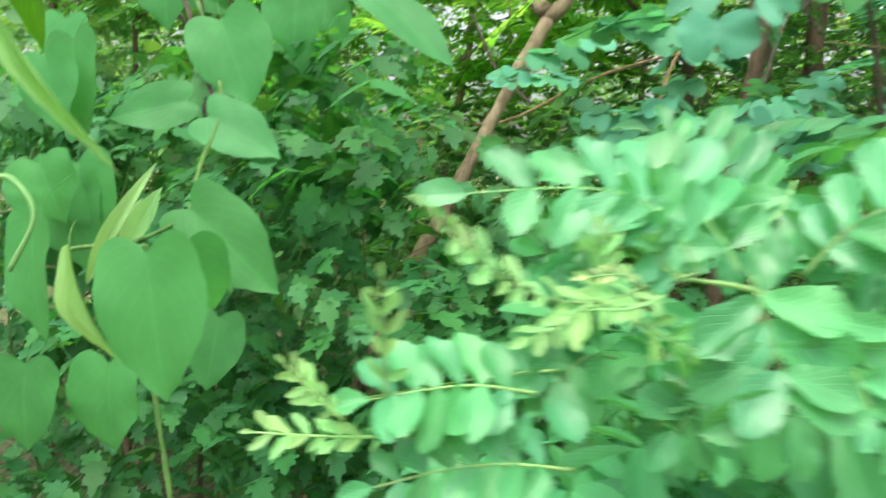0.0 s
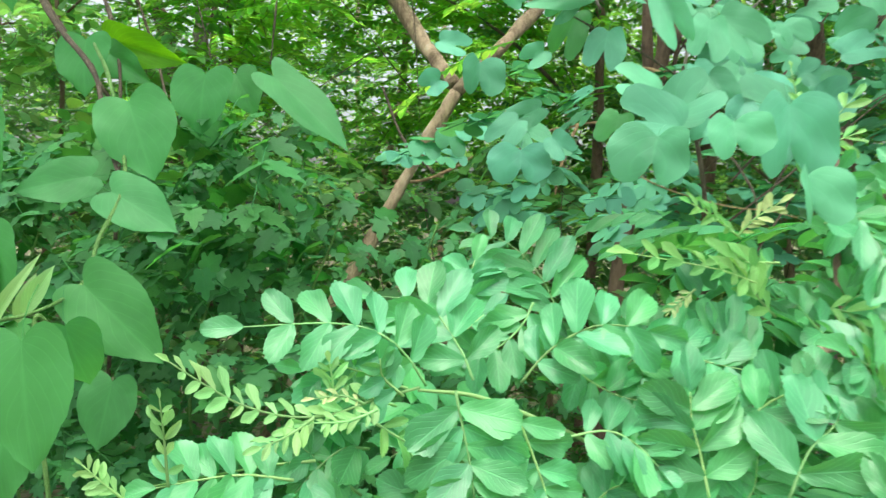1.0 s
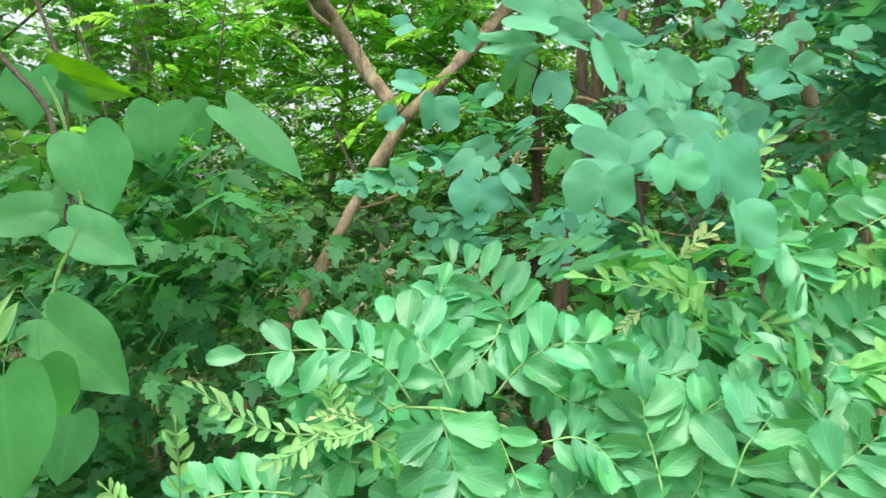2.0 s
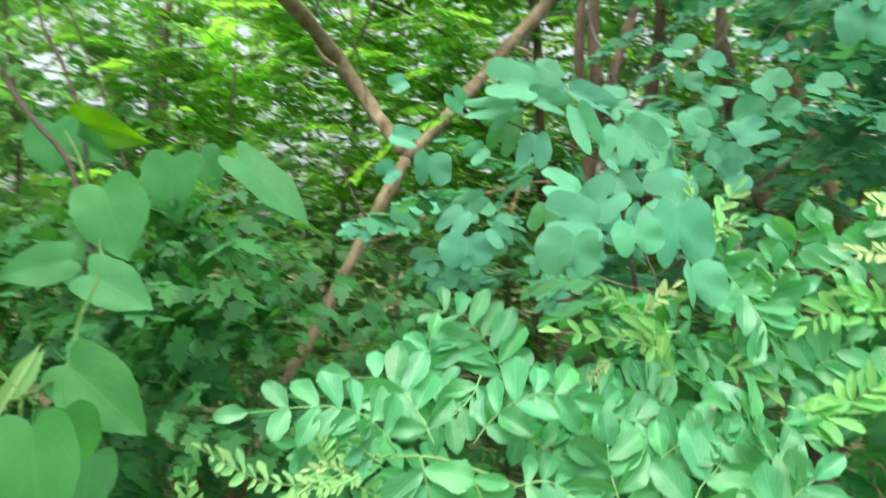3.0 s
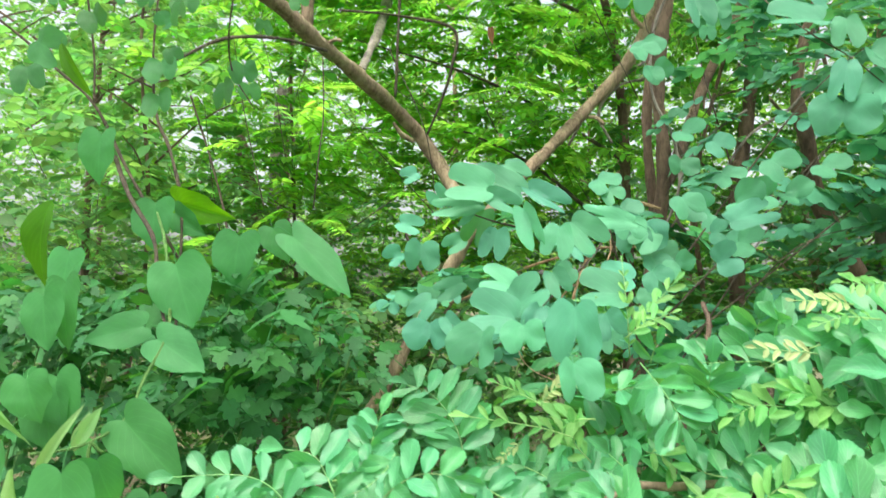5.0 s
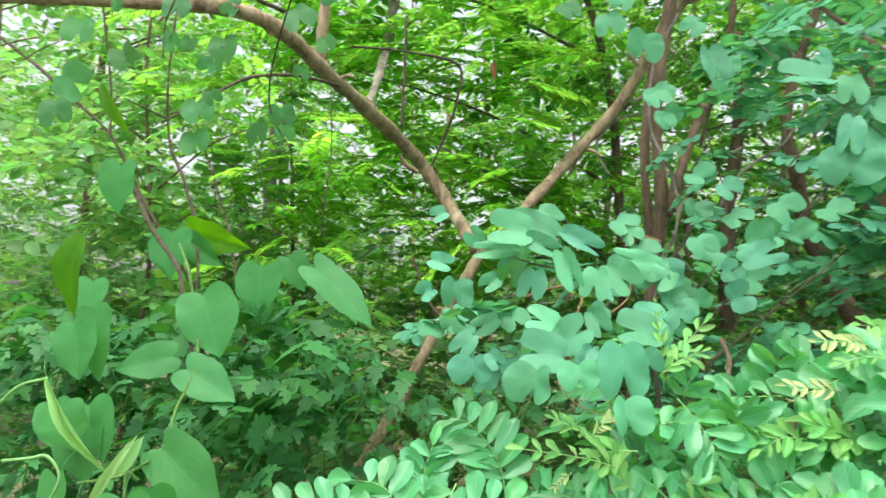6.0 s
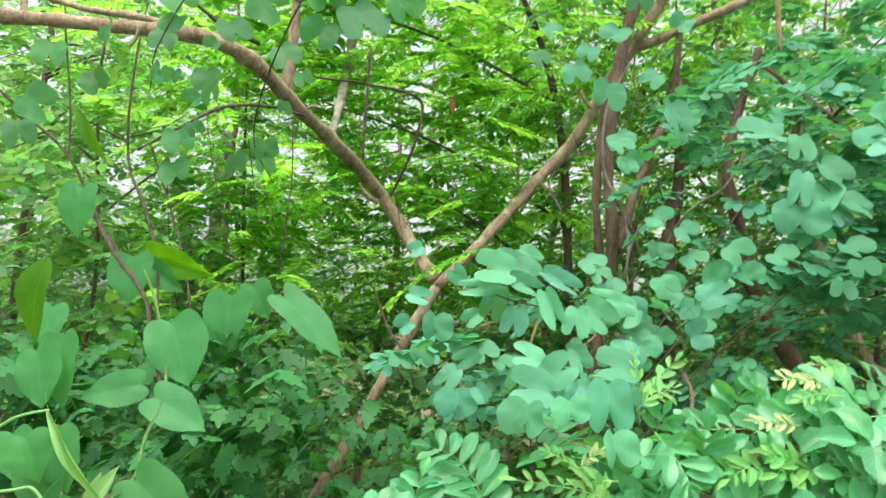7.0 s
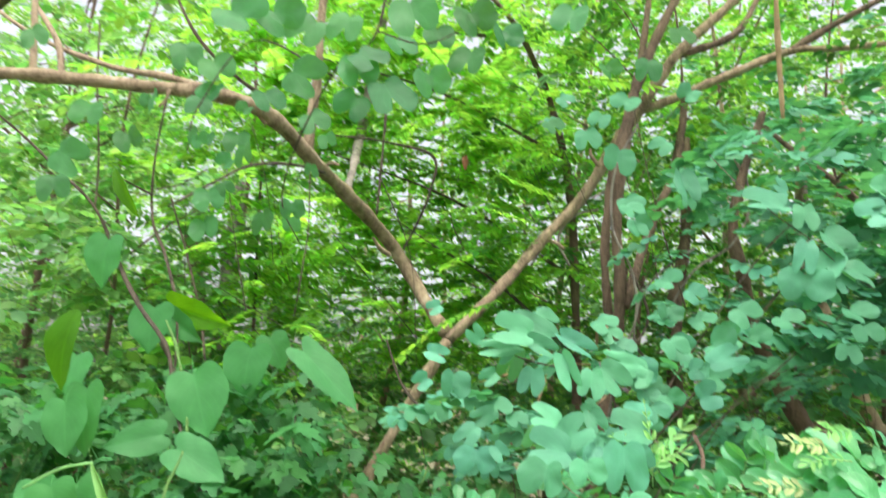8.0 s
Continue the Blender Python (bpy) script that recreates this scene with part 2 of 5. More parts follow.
HEART_LINE = ((0, 0), (0.10, -0.09), (0.26, -0.13), (0.42, -0.05), (0.50, 0.14), (0.495, 0.34), (0.41, 0.57), (0.25, 0.77), (0.09, 0.92), (0, 1.0))
LOBED_LINE = ((0, 0), (0.13, -0.08), (0.32, -0.06), (0.49, 0.12), (0.55, 0.40), (0.51, 0.68), (0.37, 0.84), (0.19, 0.81), (0.07, 0.64), (0, 0.43))
LEAFLET_LINE = ((0, 0), (0.08, 0.05), (0.20, 0.23), (0.29, 0.46), (0.31, 0.64), (0.25, 0.82), (0.10, 0.955), (0, 1.0))
LONG_LINE = ((0, 0), (0.07, 0.05), (0.17, 0.25), (0.20, 0.48), (0.14, 0.75), (0.05, 0.93), (0, 1.0))
CUT_LINE = ((0, 0), (0.15, -0.08), (0.32, -0.03), (0.24, 0.09), (0.46, 0.13), (0.52, 0.31), (0.29, 0.35), (0.37, 0.50), (0.37, 0.66), (0.19, 0.64), (0.13, 0.85), (0, 1.0))


def with_stalk(b, length=0.3, r=0.007, lift=0.7):
    """Adds a thin leaf stalk behind the base of a blade."""
    v, f, u = list(map(tuple, b[0])), list(b[1]), list(map(tuple, b[2]))
    rings = []
    for i in range(4):
        t = i / 3
        c = (0, -length * t, -lift * length * t * t - 0.004)
        rings.append(len(v))
        for k in range(4):
            w = math.pi / 2 * k
            v.append((c[0] + r * math.cos(w), c[1], c[2] + r * math.sin(w)))
            u.append((0.8, 0.04))
    for a, c in zip(rings, rings[1:]):
        for k in range(4):
            f.append((a + k, a + (k + 1) % 4, c + (k + 1) % 4, c + k))
    return np.array(v), f, np.array(u)


HEART_MESHES = [mesh_of("heart_blade", *with_stalk(blade(HEART_LINE, 18, 4, 1, 0.16 + 0.1 * i, 0.12 + 0.08 * i, 0.022, 0.008, i, 0.06), 0.45)) for i in range(3)]
LOBED_MESHES = [mesh_of("lobed_blade", *with_stalk(blade(LOBED_LINE, 22, 3, 0.43, (0.12, 0.45, 1.0, 0.25, 0.6)[i], (0.05, 0.13, 0.21, 0.3, 0.0)[i], 0.03, 0.008, i, 0.075), 0.35)) for i in range(5)]
LEAFLET_MESHES = [mesh_of("leaflet_blade", *blade(LEAFLET_LINE, 22, 2, 1, (0.3, 0.5, 0.75, 0.42)[i], (0.06, 0.18, 0.3, -0.08)[i], 0.035, 0.022, i, 0.10)) for i in range(4)]
CURL_MESH = mesh_of("curled_blade", *with_stalk(blade(LONG_LINE, 18, 3, 1, 1.6, 0.7, 0.07, 0.015, 4), 0.2))
LONG_MESHES = [mesh_of("long_blade", *with_stalk(blade(LONG_LINE, 14, 3, 1, 0.5, 0.25 + 0.2 * i, 0.02, 0.01, i), 0.2)) for i in range(2)]


# ---- things and parts ----
def thing(name, base, label, category, group=""):
    ob = new(name)
    ob.location, ob.empty_display_size = base, 0.1
    return tagged(ob, label, category, group)


def part(name, mesh, material, parent, label="", m=None, kind=""):
    """One mesh object, given in world places, under a thing (an empty) or under a part of one."""
    ob = new(name, mesh)
    if not mesh.materials:
        mesh.materials.append(material)
    elif mesh.materials[0] != material:
        ob.material_slots[0].link, ob.material_slots[0].material = "OBJECT", material
    ob.parent = parent
    if parent.data is None:
        ob.matrix_parent_inverse = Matrix.Translation(-parent.location)
    if m is not None:
        ob.matrix_basis = m
    return tagged(ob, label, kind=kind)


def leaf_pose(base, tip, width, turn=0.0, shape=1.0, hint=(0, -0.75, 0.66)):
    """The pose of a blade whose stalk joins at base and whose point is at tip; turn: degrees about its midrib."""
    base, tip = Vector(base), Vector(tip)
    y = tip - base
    length = y.length
    y.normalize()
    z = Vector(hint)
    z = (z - y * z.dot(y)).normalized()
    x = y.cross(z)
    m = Matrix((x, y, z)).transposed().to_4x4() @ pose(0, 0, 0, 0, turn, 0)
    return Matrix.Translation(base) @ m @ Matrix.Diagonal((width / shape, length, 0.5 * (width / shape + length), 1))


def heart(plant, base, tip, width, turn=0, material=None, kind=0):
    return part("leaf", HEART_MESHES[kind % 3], material or HEART, plant, m=leaf_pose(base, tip, width, turn, hint=(0, -0.88, 0.47)))


def lobed(plant, base, tip, width, turn=0, kind=0, material=None, up=0.0):
    lie = (hang.uniform(-0.3, 0.3), -0.9, up or hang.uniform(0.05, 0.5))
    return part("leaf", LOBED_MESHES[kind % 5], material or LOBED, plant, m=leaf_pose(base, tip, width, turn, hint=lie))


def long_leaf(plant, base, tip, width, turn=0, material=None, kind=0):
    return part("leaf", LONG_MESHES[kind % 2], material or HEART, plant, m=leaf_pose(base, tip, width, turn, 0.4))


def curled_leaf(plant, base, tip, width, turn=0, material=None):
    return part("leaf", CURL_MESH, material or HEART_PALE, plant, "pale young leaf curled along its midrib", m=leaf_pose(base, tip, width, turn, 0.4))


def stem(plant, name, points, radii, material, sides=8, label=""):
    return part(name, tube_mesh(name, points, radii, sides), material, plant, label)


def frond(plant, pts, pairs, leaflet, turn=0, material=None, rise=0.07, label="", spread=62, slim=1.0):
    """A feather leaf: a thin rachis through a few points, with pairs of leaflets and one at the end."""
    pts = [Vector(p) for p in pts]
    mat = material or FEATHER
    grown = mat is FEATHER
    run = (pts[-1] - pts[0]).normalized()
    up = Vector((0, -0.72, 0.69))
    up = Matrix.Rotation(radians(turn), 3, run) @ (up - run * up.dot(run)).normalized()
    line = spline(pts, 6)
    thick = [0.0010 - 0.0006 * i / (len(pts) - 1) for i in range(len(pts))]
    rachis = part("feather_leaf", tube_mesh("rachis", pts, thick, 5, 5, 0.02), YOUNG_STEM, plant, label)
    n = len(line) - 1
    for k in range(pairs + 1):
        t = 0.16 + 0.84 * k / pairs
        i = min(int(t * n), n - 1)
        q = Vector(line[i] + (line[i + 1] - line[i]) * (t * n - i))
        d = Vector(line[min(i + 1, n)] - line[max(i - 1, 0)]).normalized()
        nrm = (up - d * up.dot(d)).normalized()
        out = d.cross(nrm)
        size = leaflet * (0.72 + 0.42 * math.sin(math.pi * (0.15 + 0.75 * t))) * (rng.uniform(0.85, 1.15) if grown else rng.uniform(0.6, 1.2))
        for side in ((-1, 1) if k < pairs else (0,)):
            a = radians((spread if grown else spread - 20) + rng.uniform(-9, 9) * (1 if grown else 2))
            w = (d * math.cos(a) + out * side * math.sin(a) + nrm * (rise + rng.uniform(-0.22, 0.18))) if side else d + nrm * 0.05
            w.normalize()
            hint = nrm + out * side * -0.12 + Vector(rng.uniform(-0.3, 0.3, 3))
            m = leaf_pose(q, q + w * size, size * rng.uniform(0.74, 0.98) * (slim if grown else 0.66), rng.uniform(-14, 14), hint=hint)
            part("leaflet", LEAFLET_MESHES[int(rng.integers(4))], mat, rachis, m=m)
    return rachis


# ---- sprays: many leaves on one twig, laid out in numbers ----
def turned(axis_y, normal):
    y = np.asarray(axis_y, float)
    y = y / np.linalg.norm(y)
    z = np.asarray(normal, float)
    z = z - y * (z @ y)
    z /= np.linalg.norm(z)
    return np.stack([np.cross(y, z), y, z], 1)


def twig_quads(points, r):
    """A thin three-sided twig along points."""
    v, f = [], []
    for p in points:
        for k in range(3):
            w = 2.1 * k
            v.append((p[0] + r * math.cos(w), p[1], p[2] + r * math.sin(w)))
    for i in range(len(points) - 1):
        for k in range(3):
            f.append((3 * i + k, 3 * i + (k + 1) % 3, 3 * i + 3 + (k + 1) % 3, 3 * i + 3 + k))
    return np.array(v), f, np.full((len(v), 2), 0.5)


def spray(leaf, count, size, width, seed, pairs=False, zigzag=0.1, angle=58, droop=0.25, tip=True, lift=0.15):
    """A twig of length 1 along +y, with leaves on both sides."""
    r = np.random.default_rng(seed)
    vs, fs, us, base = [], [], [], 0

    def add(b):
        nonlocal base
        vs.append(b[0])
        fs.extend(tuple(base + i for i in q) for q in b[1])
        us.append(b[2])
        base += len(b[0])

    pts = [(zigzag * 0.3 * math.sin(9 * t), t, -droop * t * t) for t in np.linspace(0, 1, 4)]
    add(twig_quads(pts, 0.008))
    spots = []
    for i in range(count):
        t = 0.12 + 0.86 * i / max(count - 1, 1)
        spots += [(t, 1), (t, -1)] if pairs else [(t, 1 if i % 2 else -1)]
    if tip:
        spots.append((1.0, 0))
    for t, hand in spots:
        p = np.array((zigzag * 0.3 * math.sin(9 * t), t, -droop * t * t))
        a = radians(angle + r.uniform(-14, 14))
        d = np.array((hand * math.sin(a), math.cos(a) if hand else 1.0, r.uniform(-lift, lift) - droop * 0.6))
        s = size * r.uniform(0.75, 1.15) * (1 - 0.25 * abs(t - 0.5))
        nrm = (r.uniform(-0.35, 0.35), r.uniform(-0.35, 0.35), 1)
        m = turned(d, nrm)
        v = leaf[0] * (s * width, s, s)
        add((v @ m.T + p, leaf[1], leaf[2]))
    return np.concatenate(vs), fs, np.concatenate(us)


def foliage(name, templates, places, sizes, parent, material, label="", tilt=0.5, heading=None, spin=math.pi, pitch=0.0, nod=-0.15):
    """One mesh of many sprays: at each place one of the templates, headed any way round, nearly level."""
    vs, fs, us, base = [], [], [], 0
    tris = []
    for p, s in zip(places, sizes):
        v, f, u = templates[int(rng.integers(len(templates)))]
        yaw = rng.uniform(-spin, spin) + (0 if heading is None else heading)
        d = (math.sin(yaw), math.cos(yaw), pitch + rng.normal(0, tilt * 0.6))
        m = turned(d, (rng.normal(0, tilt), rng.normal(0, tilt) + nod, 1))
        vs.append((v * s) @ m.T + p)
        fs.append((f, base))
        us.append(u)
        base += len(v)
    verts, uvs = np.concatenate(vs), np.concatenate(us)
    me = bpy.data.meshes.new(name)
    start, loop_list, totals = 0, [], []
    for f, b in fs:
        flat, tot = flat_faces(f)
        loop_list.append(flat + b)
        totals.append(tot)
    loops, tot = np.concatenate(loop_list), np.concatenate(totals)
    me.vertices.add(len(verts))
    me.vertices.foreach_set("co", verts.astype(np.float32).ravel())
    me.loops.add(len(loops))
    me.loops.foreach_set("vertex_index", loops.astype(np.int32))
    me.polygons.add(len(tot))
    me.polygons.foreach_set("loop_start", np.concatenate(([0], np.cumsum(tot)[:-1])).astype(np.int32))
    me.polygons.foreach_set("loop_total", tot.astype(np.int32))
    me.update(calc_edges=True)
    layer = me.uv_layers.new(name="leaf")
    layer.data.foreach_set("uv", uvs[loops].astype(np.float32).ravel())
    me.shade_smooth()
    return part(name, me, material, parent, label)


FLAT = {}


def flat_faces(f):
    key = id(f)
    if key not in FLAT:
        FLAT[key] = (np.array([i for q in f for i in q]), np.array([len(q) for q in f]))
    return FLAT[key]


def clumps(centres, spread, each):
    """Places gathered round centres: the ends of boughs."""
    out = []
    for c, n in zip(centres, np.broadcast_to(each, len(centres))):
        out.append(np.asarray(c) + rng.normal(0, 1, (int(n), 3)) * spread)
    return np.concatenate(out)


YOUNG_STEM = leaf_material("young_stem", (0.27, 0.52, 0.20), (0.32, 0.58, 0.20), 0.3, 0.5, vein=0.0, gloss=0.3, ridge=0.0)
OVATE = blade(((0, 0), (0.24, 0.24), (0.33, 0.52), (0.14, 0.93), (0, 1.0)), 4, 1, 1, 0.3, 0.15)
SMALL = blade(((0, 0), (0.2, 0.2), (0.3, 0.5), (0.16, 0.85), (0, 1.0)), 3, 1, 1, 0.3, 0.15)
ROUND = blade(LOBED_LINE, 10, 1, 0.43, 0.2, 0.12)
CUTTED = blade(CUT_LINE, 11, 1, 1, 0.12, 0.12)
OVATE_SPRAYS = [spray(OVATE, 9, 0.34, 0.95, i, droop=0.2 + 0.1 * i) for i in range(4)]
SMALL_SPRAYS = [spray(SMALL, 12, 0.24, 1.0, i + 10, droop=0.2, zigzag=0.3) for i in range(4)]
FAR_SPRAYS = [spray(blade(((0, 0), (0.3, 0.4), (0, 1.0)), 2, 1, 1, 0.3, 0.15), 11, 0.25, 1.0, i + 15, droop=0.2, zigzag=0.3) for i in range(4)]
FINE_SPRAYS = [spray(SMALL, 13, 0.2, 0.75, i + 20, pairs=True, droop=0.12 + 0.12 * i, angle=72, lift=0.05) for i in range(3)]
FEATHER_SPRAYS = [spray(blade(LEAFLET_LINE, 8, 2, 1, 0.35, 0.12), 6, 0.42, 0.75, i + 30, pairs=True, droop=0.2 + 0.15 * i, angle=62) for i in range(4)]
ROUND_SPRAYS = [spray(ROUND, 7, 0.36, 1.0, i + 40, droop=0.25, zigzag=0.25, angle=70) for i in range(4)]
CUT_SPRAYS = [spray(CUTTED, 3, 0.40 + 0.03 * i, 0.8, i + 50, pairs=True, droop=0.2 + 0.12 * i, zigzag=0.1, angle=60) for i in range(4)]
DEAD = leaf_material("dead_leaf", (0.16, 0.06, 0.025), (0.22, 0.07, 0.02), 0.2, 0.8, 5.0, 0.6, 0.1, 0.01)


# ---- the ground ----
def ground_mesh():
    axis = np.unique(np.concatenate([np.linspace(-400, 400, 33), np.linspace(-8, 12, 81)]))
    nx = len(axis)
    verts = []
    for y in axis:
        for x in axis:
            h = 0.06 * noise.noise(Vector((x * 0.7, y * 0.7, 0))) + 0.02 * noise.noise(Vector((x * 3, y * 3, 4)))
            verts.append((x, y, h - 0.03 if abs(x) < 40 and abs(y) < 40 else -0.03))
    faces = [(j * nx + i, j * nx + i + 1, (j + 1) * nx + i + 1, (j + 1) * nx + i) for j in range(nx - 1) for i in range(nx - 1)]
    me = bpy.data.meshes.new("ground")
    me.from_pydata(verts, [], faces)
    me.shade_smooth()
    me.materials.append(SOIL)
    return me


tagged(new("ground", ground_mesh()), "dark earth covered with leaf litter", "ground", kind="structure")


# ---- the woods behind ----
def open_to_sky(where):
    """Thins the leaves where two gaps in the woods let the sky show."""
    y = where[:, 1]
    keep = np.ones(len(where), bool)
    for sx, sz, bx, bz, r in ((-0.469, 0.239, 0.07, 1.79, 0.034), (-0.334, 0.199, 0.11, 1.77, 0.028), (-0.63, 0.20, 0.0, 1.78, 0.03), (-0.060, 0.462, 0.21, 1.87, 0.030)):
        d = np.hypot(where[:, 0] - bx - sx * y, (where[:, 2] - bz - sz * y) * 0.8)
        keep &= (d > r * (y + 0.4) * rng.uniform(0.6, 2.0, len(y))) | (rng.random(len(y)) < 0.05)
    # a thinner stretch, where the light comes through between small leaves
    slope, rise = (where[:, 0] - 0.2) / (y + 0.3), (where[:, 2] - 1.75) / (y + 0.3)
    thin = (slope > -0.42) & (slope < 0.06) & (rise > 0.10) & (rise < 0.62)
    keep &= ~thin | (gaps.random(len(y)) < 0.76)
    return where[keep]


def wood_tree(x, y, height, crown_r, sprays, templates, material, size, low, bark, label, r=0.06, lean=0.0, group="woodland trees"):
    """A woodland tree: a tapered trunk, boughs that rise from it, and leaf sprays gathered at the boughs' ends."""
    tree = thing("tree", (x, y, 0), label, "tree", group)
    top = (x + lean, y, height)
    wob = lambda: rng.uniform(-0.12, 0.12)
    pts = [(x, y, -0.05)] + [(x + lean * t + wob(), y + wob(), height * t) for t in (0.25, 0.5, 0.75)] + [top]
    stem(tree, "trunk", pts, [r * 1.15, r, r * 0.8, r * 0.55, r * 0.25], bark)
    centres = []
    for k in range(11):
        t = rng.uniform(low / height, 0.95)
        a = rng.uniform(0, 2 * math.pi)
        reach = crown_r * rng.uniform(0.5, 1.1)
        p0 = np.array((x + lean * t, y, height * t))
        p1 = p0 + np.array((math.cos(a) * reach, math.sin(a) * reach, reach * rng.uniform(0.1, 0.7)))
        mid = (p0 + p1) / 2 + (0, 0, 0.1 * reach)
        if k < 8:
            stem(tree, "bough", (p0, mid, p1), (r * 0.4, r * 0.28, r * 0.1), bark, 6)
        centres += [p1, mid, (p1 * 0.6 + mid * 0.4)]
    where = clumps(centres, (crown_r * 0.30, crown_r * 0.30, crown_r * 0.17), max(1, sprays // len(centres)))
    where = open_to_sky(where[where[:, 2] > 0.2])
    foliage("crown", templates, where, rng.uniform(0.7, 1.25, len(where)) * size, tree, material, tilt=0.4)
    return tree


for x, y, h, c, n, lean in (
    (-2.3, 3.6, 4.6, 1.0, 330, 0.2), (-1.2, 4.6, 5.2, 1.1, 330, -0.3), (-0.2, 4.2, 4.8, 1.1, 360, 0.1), (0.9, 4.4, 5.0, 1.1, 360, 0.3),
    (1.9, 3.6, 4.6, 1.1, 360, -0.2), (2.9, 4.6, 5.2, 1.2, 360, 0.2), (-3.4, 5.4, 5.6, 1.2, 330, 0.2), (0.3, 6.0, 5.6, 1.3, 360, -0.2), (1.8, 6.4, 6.0, 1.3, 330, 0.2),
    (3.8, 6.4, 6.0, 1.3, 300, 0.0), (-2.4, 7.4, 6.2, 1.4, 260, 0.3), (-0.9, 7.6, 6.4, 1.4, 300, 0.0), (2.6, 5.4, 5.6, 1.3, 380, 0.1), (3.4, 3.8, 5.0, 1.2, 360, -0.2), (1.0, 7.4, 6.6, 1.5, 380, 0.0)):
    # crown colour carries shade on the right and sky sheen on the left
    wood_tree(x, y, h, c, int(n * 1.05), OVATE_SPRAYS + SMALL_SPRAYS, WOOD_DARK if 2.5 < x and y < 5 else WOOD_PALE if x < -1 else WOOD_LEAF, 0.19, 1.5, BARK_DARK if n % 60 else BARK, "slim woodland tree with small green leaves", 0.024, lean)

# the tree with fine feathery leaves that catches the light
fine_tree = thing("tree", (0.82, 3.15, 0.0), "young tree with fine yellow-green feathery leaves", "tree")
stem(fine_tree, "trunk", ((0.82, 3.15, -0.05), (0.84, 3.15, 1.0), (0.84, 3.1, 2.0), (0.75, 3.0, 3.0), (0.45, 2.9, 3.7), (0.0, 2.8, 4.0)), (0.03, 0.026, 0.022, 0.018, 0.013, 0.006), BARK_DARK)
where = clumps([(rng.uniform(-0.95, 0.6), rng.uniform(2.65, 3.5), rng.uniform(2.05, 3.7)) for _ in range(54)], (0.22, 0.22, 0.08), 14)
foliage("crown", FINE_SPRAYS, where, rng.uniform(0.22, 0.36, len(where)), fine_tree, FINE, "bright yellow-green feathery leaves", tilt=0.22)
for a, b in (((0.84, 3.1, 2.0), (0.0, 2.7, 2.5)), ((0.82, 3.08, 2.4), (-0.4, 2.8, 2.9)), ((0.75, 3.0, 3.0), (-0.5, 2.6, 3.3)), ((0.5, 2.92, 3.6), (-0.7, 2.9, 3.5))):
    mid = tuple((p + q) / 2 + (0.08 if i == 2 else 0) for i, (p, q) in enumerate(zip(a, b)))
    stem(fine_tree, "bough", (a, mid, b), (0.010, 0.007, 0.003), TWIG, 6)

# leaves overhead, mostly out of view, added to shade the thicket
shade_roof = thing("tree", (-3.2, 3.2, 0.0), "leaning tree added overhead, mostly out of view, to shade the thicket", "tree")
stem(shade_roof, "trunk", ((-3.2, 3.2, -0.05), (-3.2, 3.2, 1.5), (-3.0, 3.1, 2.8), (-2.0, 2.9, 3.9), (-0.4, 2.8, 4.5), (1.2, 2.8, 4.9)), (0.07, 0.06, 0.05, 0.04, 0.03, 0.015), BARK_DARK)
where = clumps([(rng.uniform(0.3, 2.6), rng.uniform(2.2, 3.8), rng.uniform(3.6, 4.9)) for _ in range(6)], (0.3, 0.3, 0.14), 14)
where = np.concatenate([where, clumps([(rng.uniform(0.5, 2.3), rng.uniform(0.9, 2.0), rng.uniform(3.3, 3.9)) for _ in range(4)], (0.25, 0.2, 0.1), 9)])
where = np.concatenate([where, clumps([(rng.uniform(0.6, 2.6), rng.uniform(0.9, 2.3), rng.uniform(3.35, 4.0)) for _ in range(3)], (0.25, 0.2, 0.1), 10), clumps([(rng.uniform(-1.2, 0.1), rng.uniform(1.1, 2.0), rng.uniform(3.3, 3.9)) for _ in range(2)], (0.25, 0.2, 0.1), 9)])
foliage("crown", OVATE_SPRAYS, where, rng.uniform(0.2, 0.32, len(where)), shade_roof, WOOD_LEAF, tilt=0.35)

# far trees, too many to count
far = new("far_woods")
tagged(far, "distant green woodland beyond the thicket", "woods", kind="stuff")
where = np.stack([rng.uniform(-10.5, 10.5, 4600), rng.uniform(9.0, 14, 4600), 10.0 * rng.beta(0.95, 1.35, 4600)], 1)
where = np.concatenate([where, np.stack([rng.uniform(-9.5, -0.5, 1300), rng.uniform(8.6, 13, 1300), rng.uniform(1.2, 5.5, 1300)], 1), np.stack([rng.uniform(0.5, 7.5, 800), rng.uniform(8.6, 13, 800), rng.uniform(1.0, 4.2, 800)], 1)])
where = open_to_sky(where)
foliage("far_foliage", FAR_SPRAYS, where, rng.uniform(0.38, 0.7, len(where)), far, FAR_LEAF, tilt=0.45)

# undergrowth
low = new("undergrowth")
tagged(low, "dense low undergrowth of small leafy shoots", "undergrowth", kind="stuff")
where = np.concatenate([
    np.stack([rng.uniform(-2.6, 2.8, 1500), rng.uniform(1.9, 4.4, 1500), 1.9 * rng.beta(1.6, 1.2, 1500)], 1),
    np.stack([rng.uniform(-6, 7, 800), rng.uniform(4.4, 9.0, 800), 2.4 * rng.beta(1.2, 1.3, 800)], 1)])
foliage("low_foliage", SMALL_SPRAYS + OVATE_SPRAYS[:2], where, rng.uniform(0.16, 0.3, len(where)), low, WOOD_DARK, tilt=0.4)

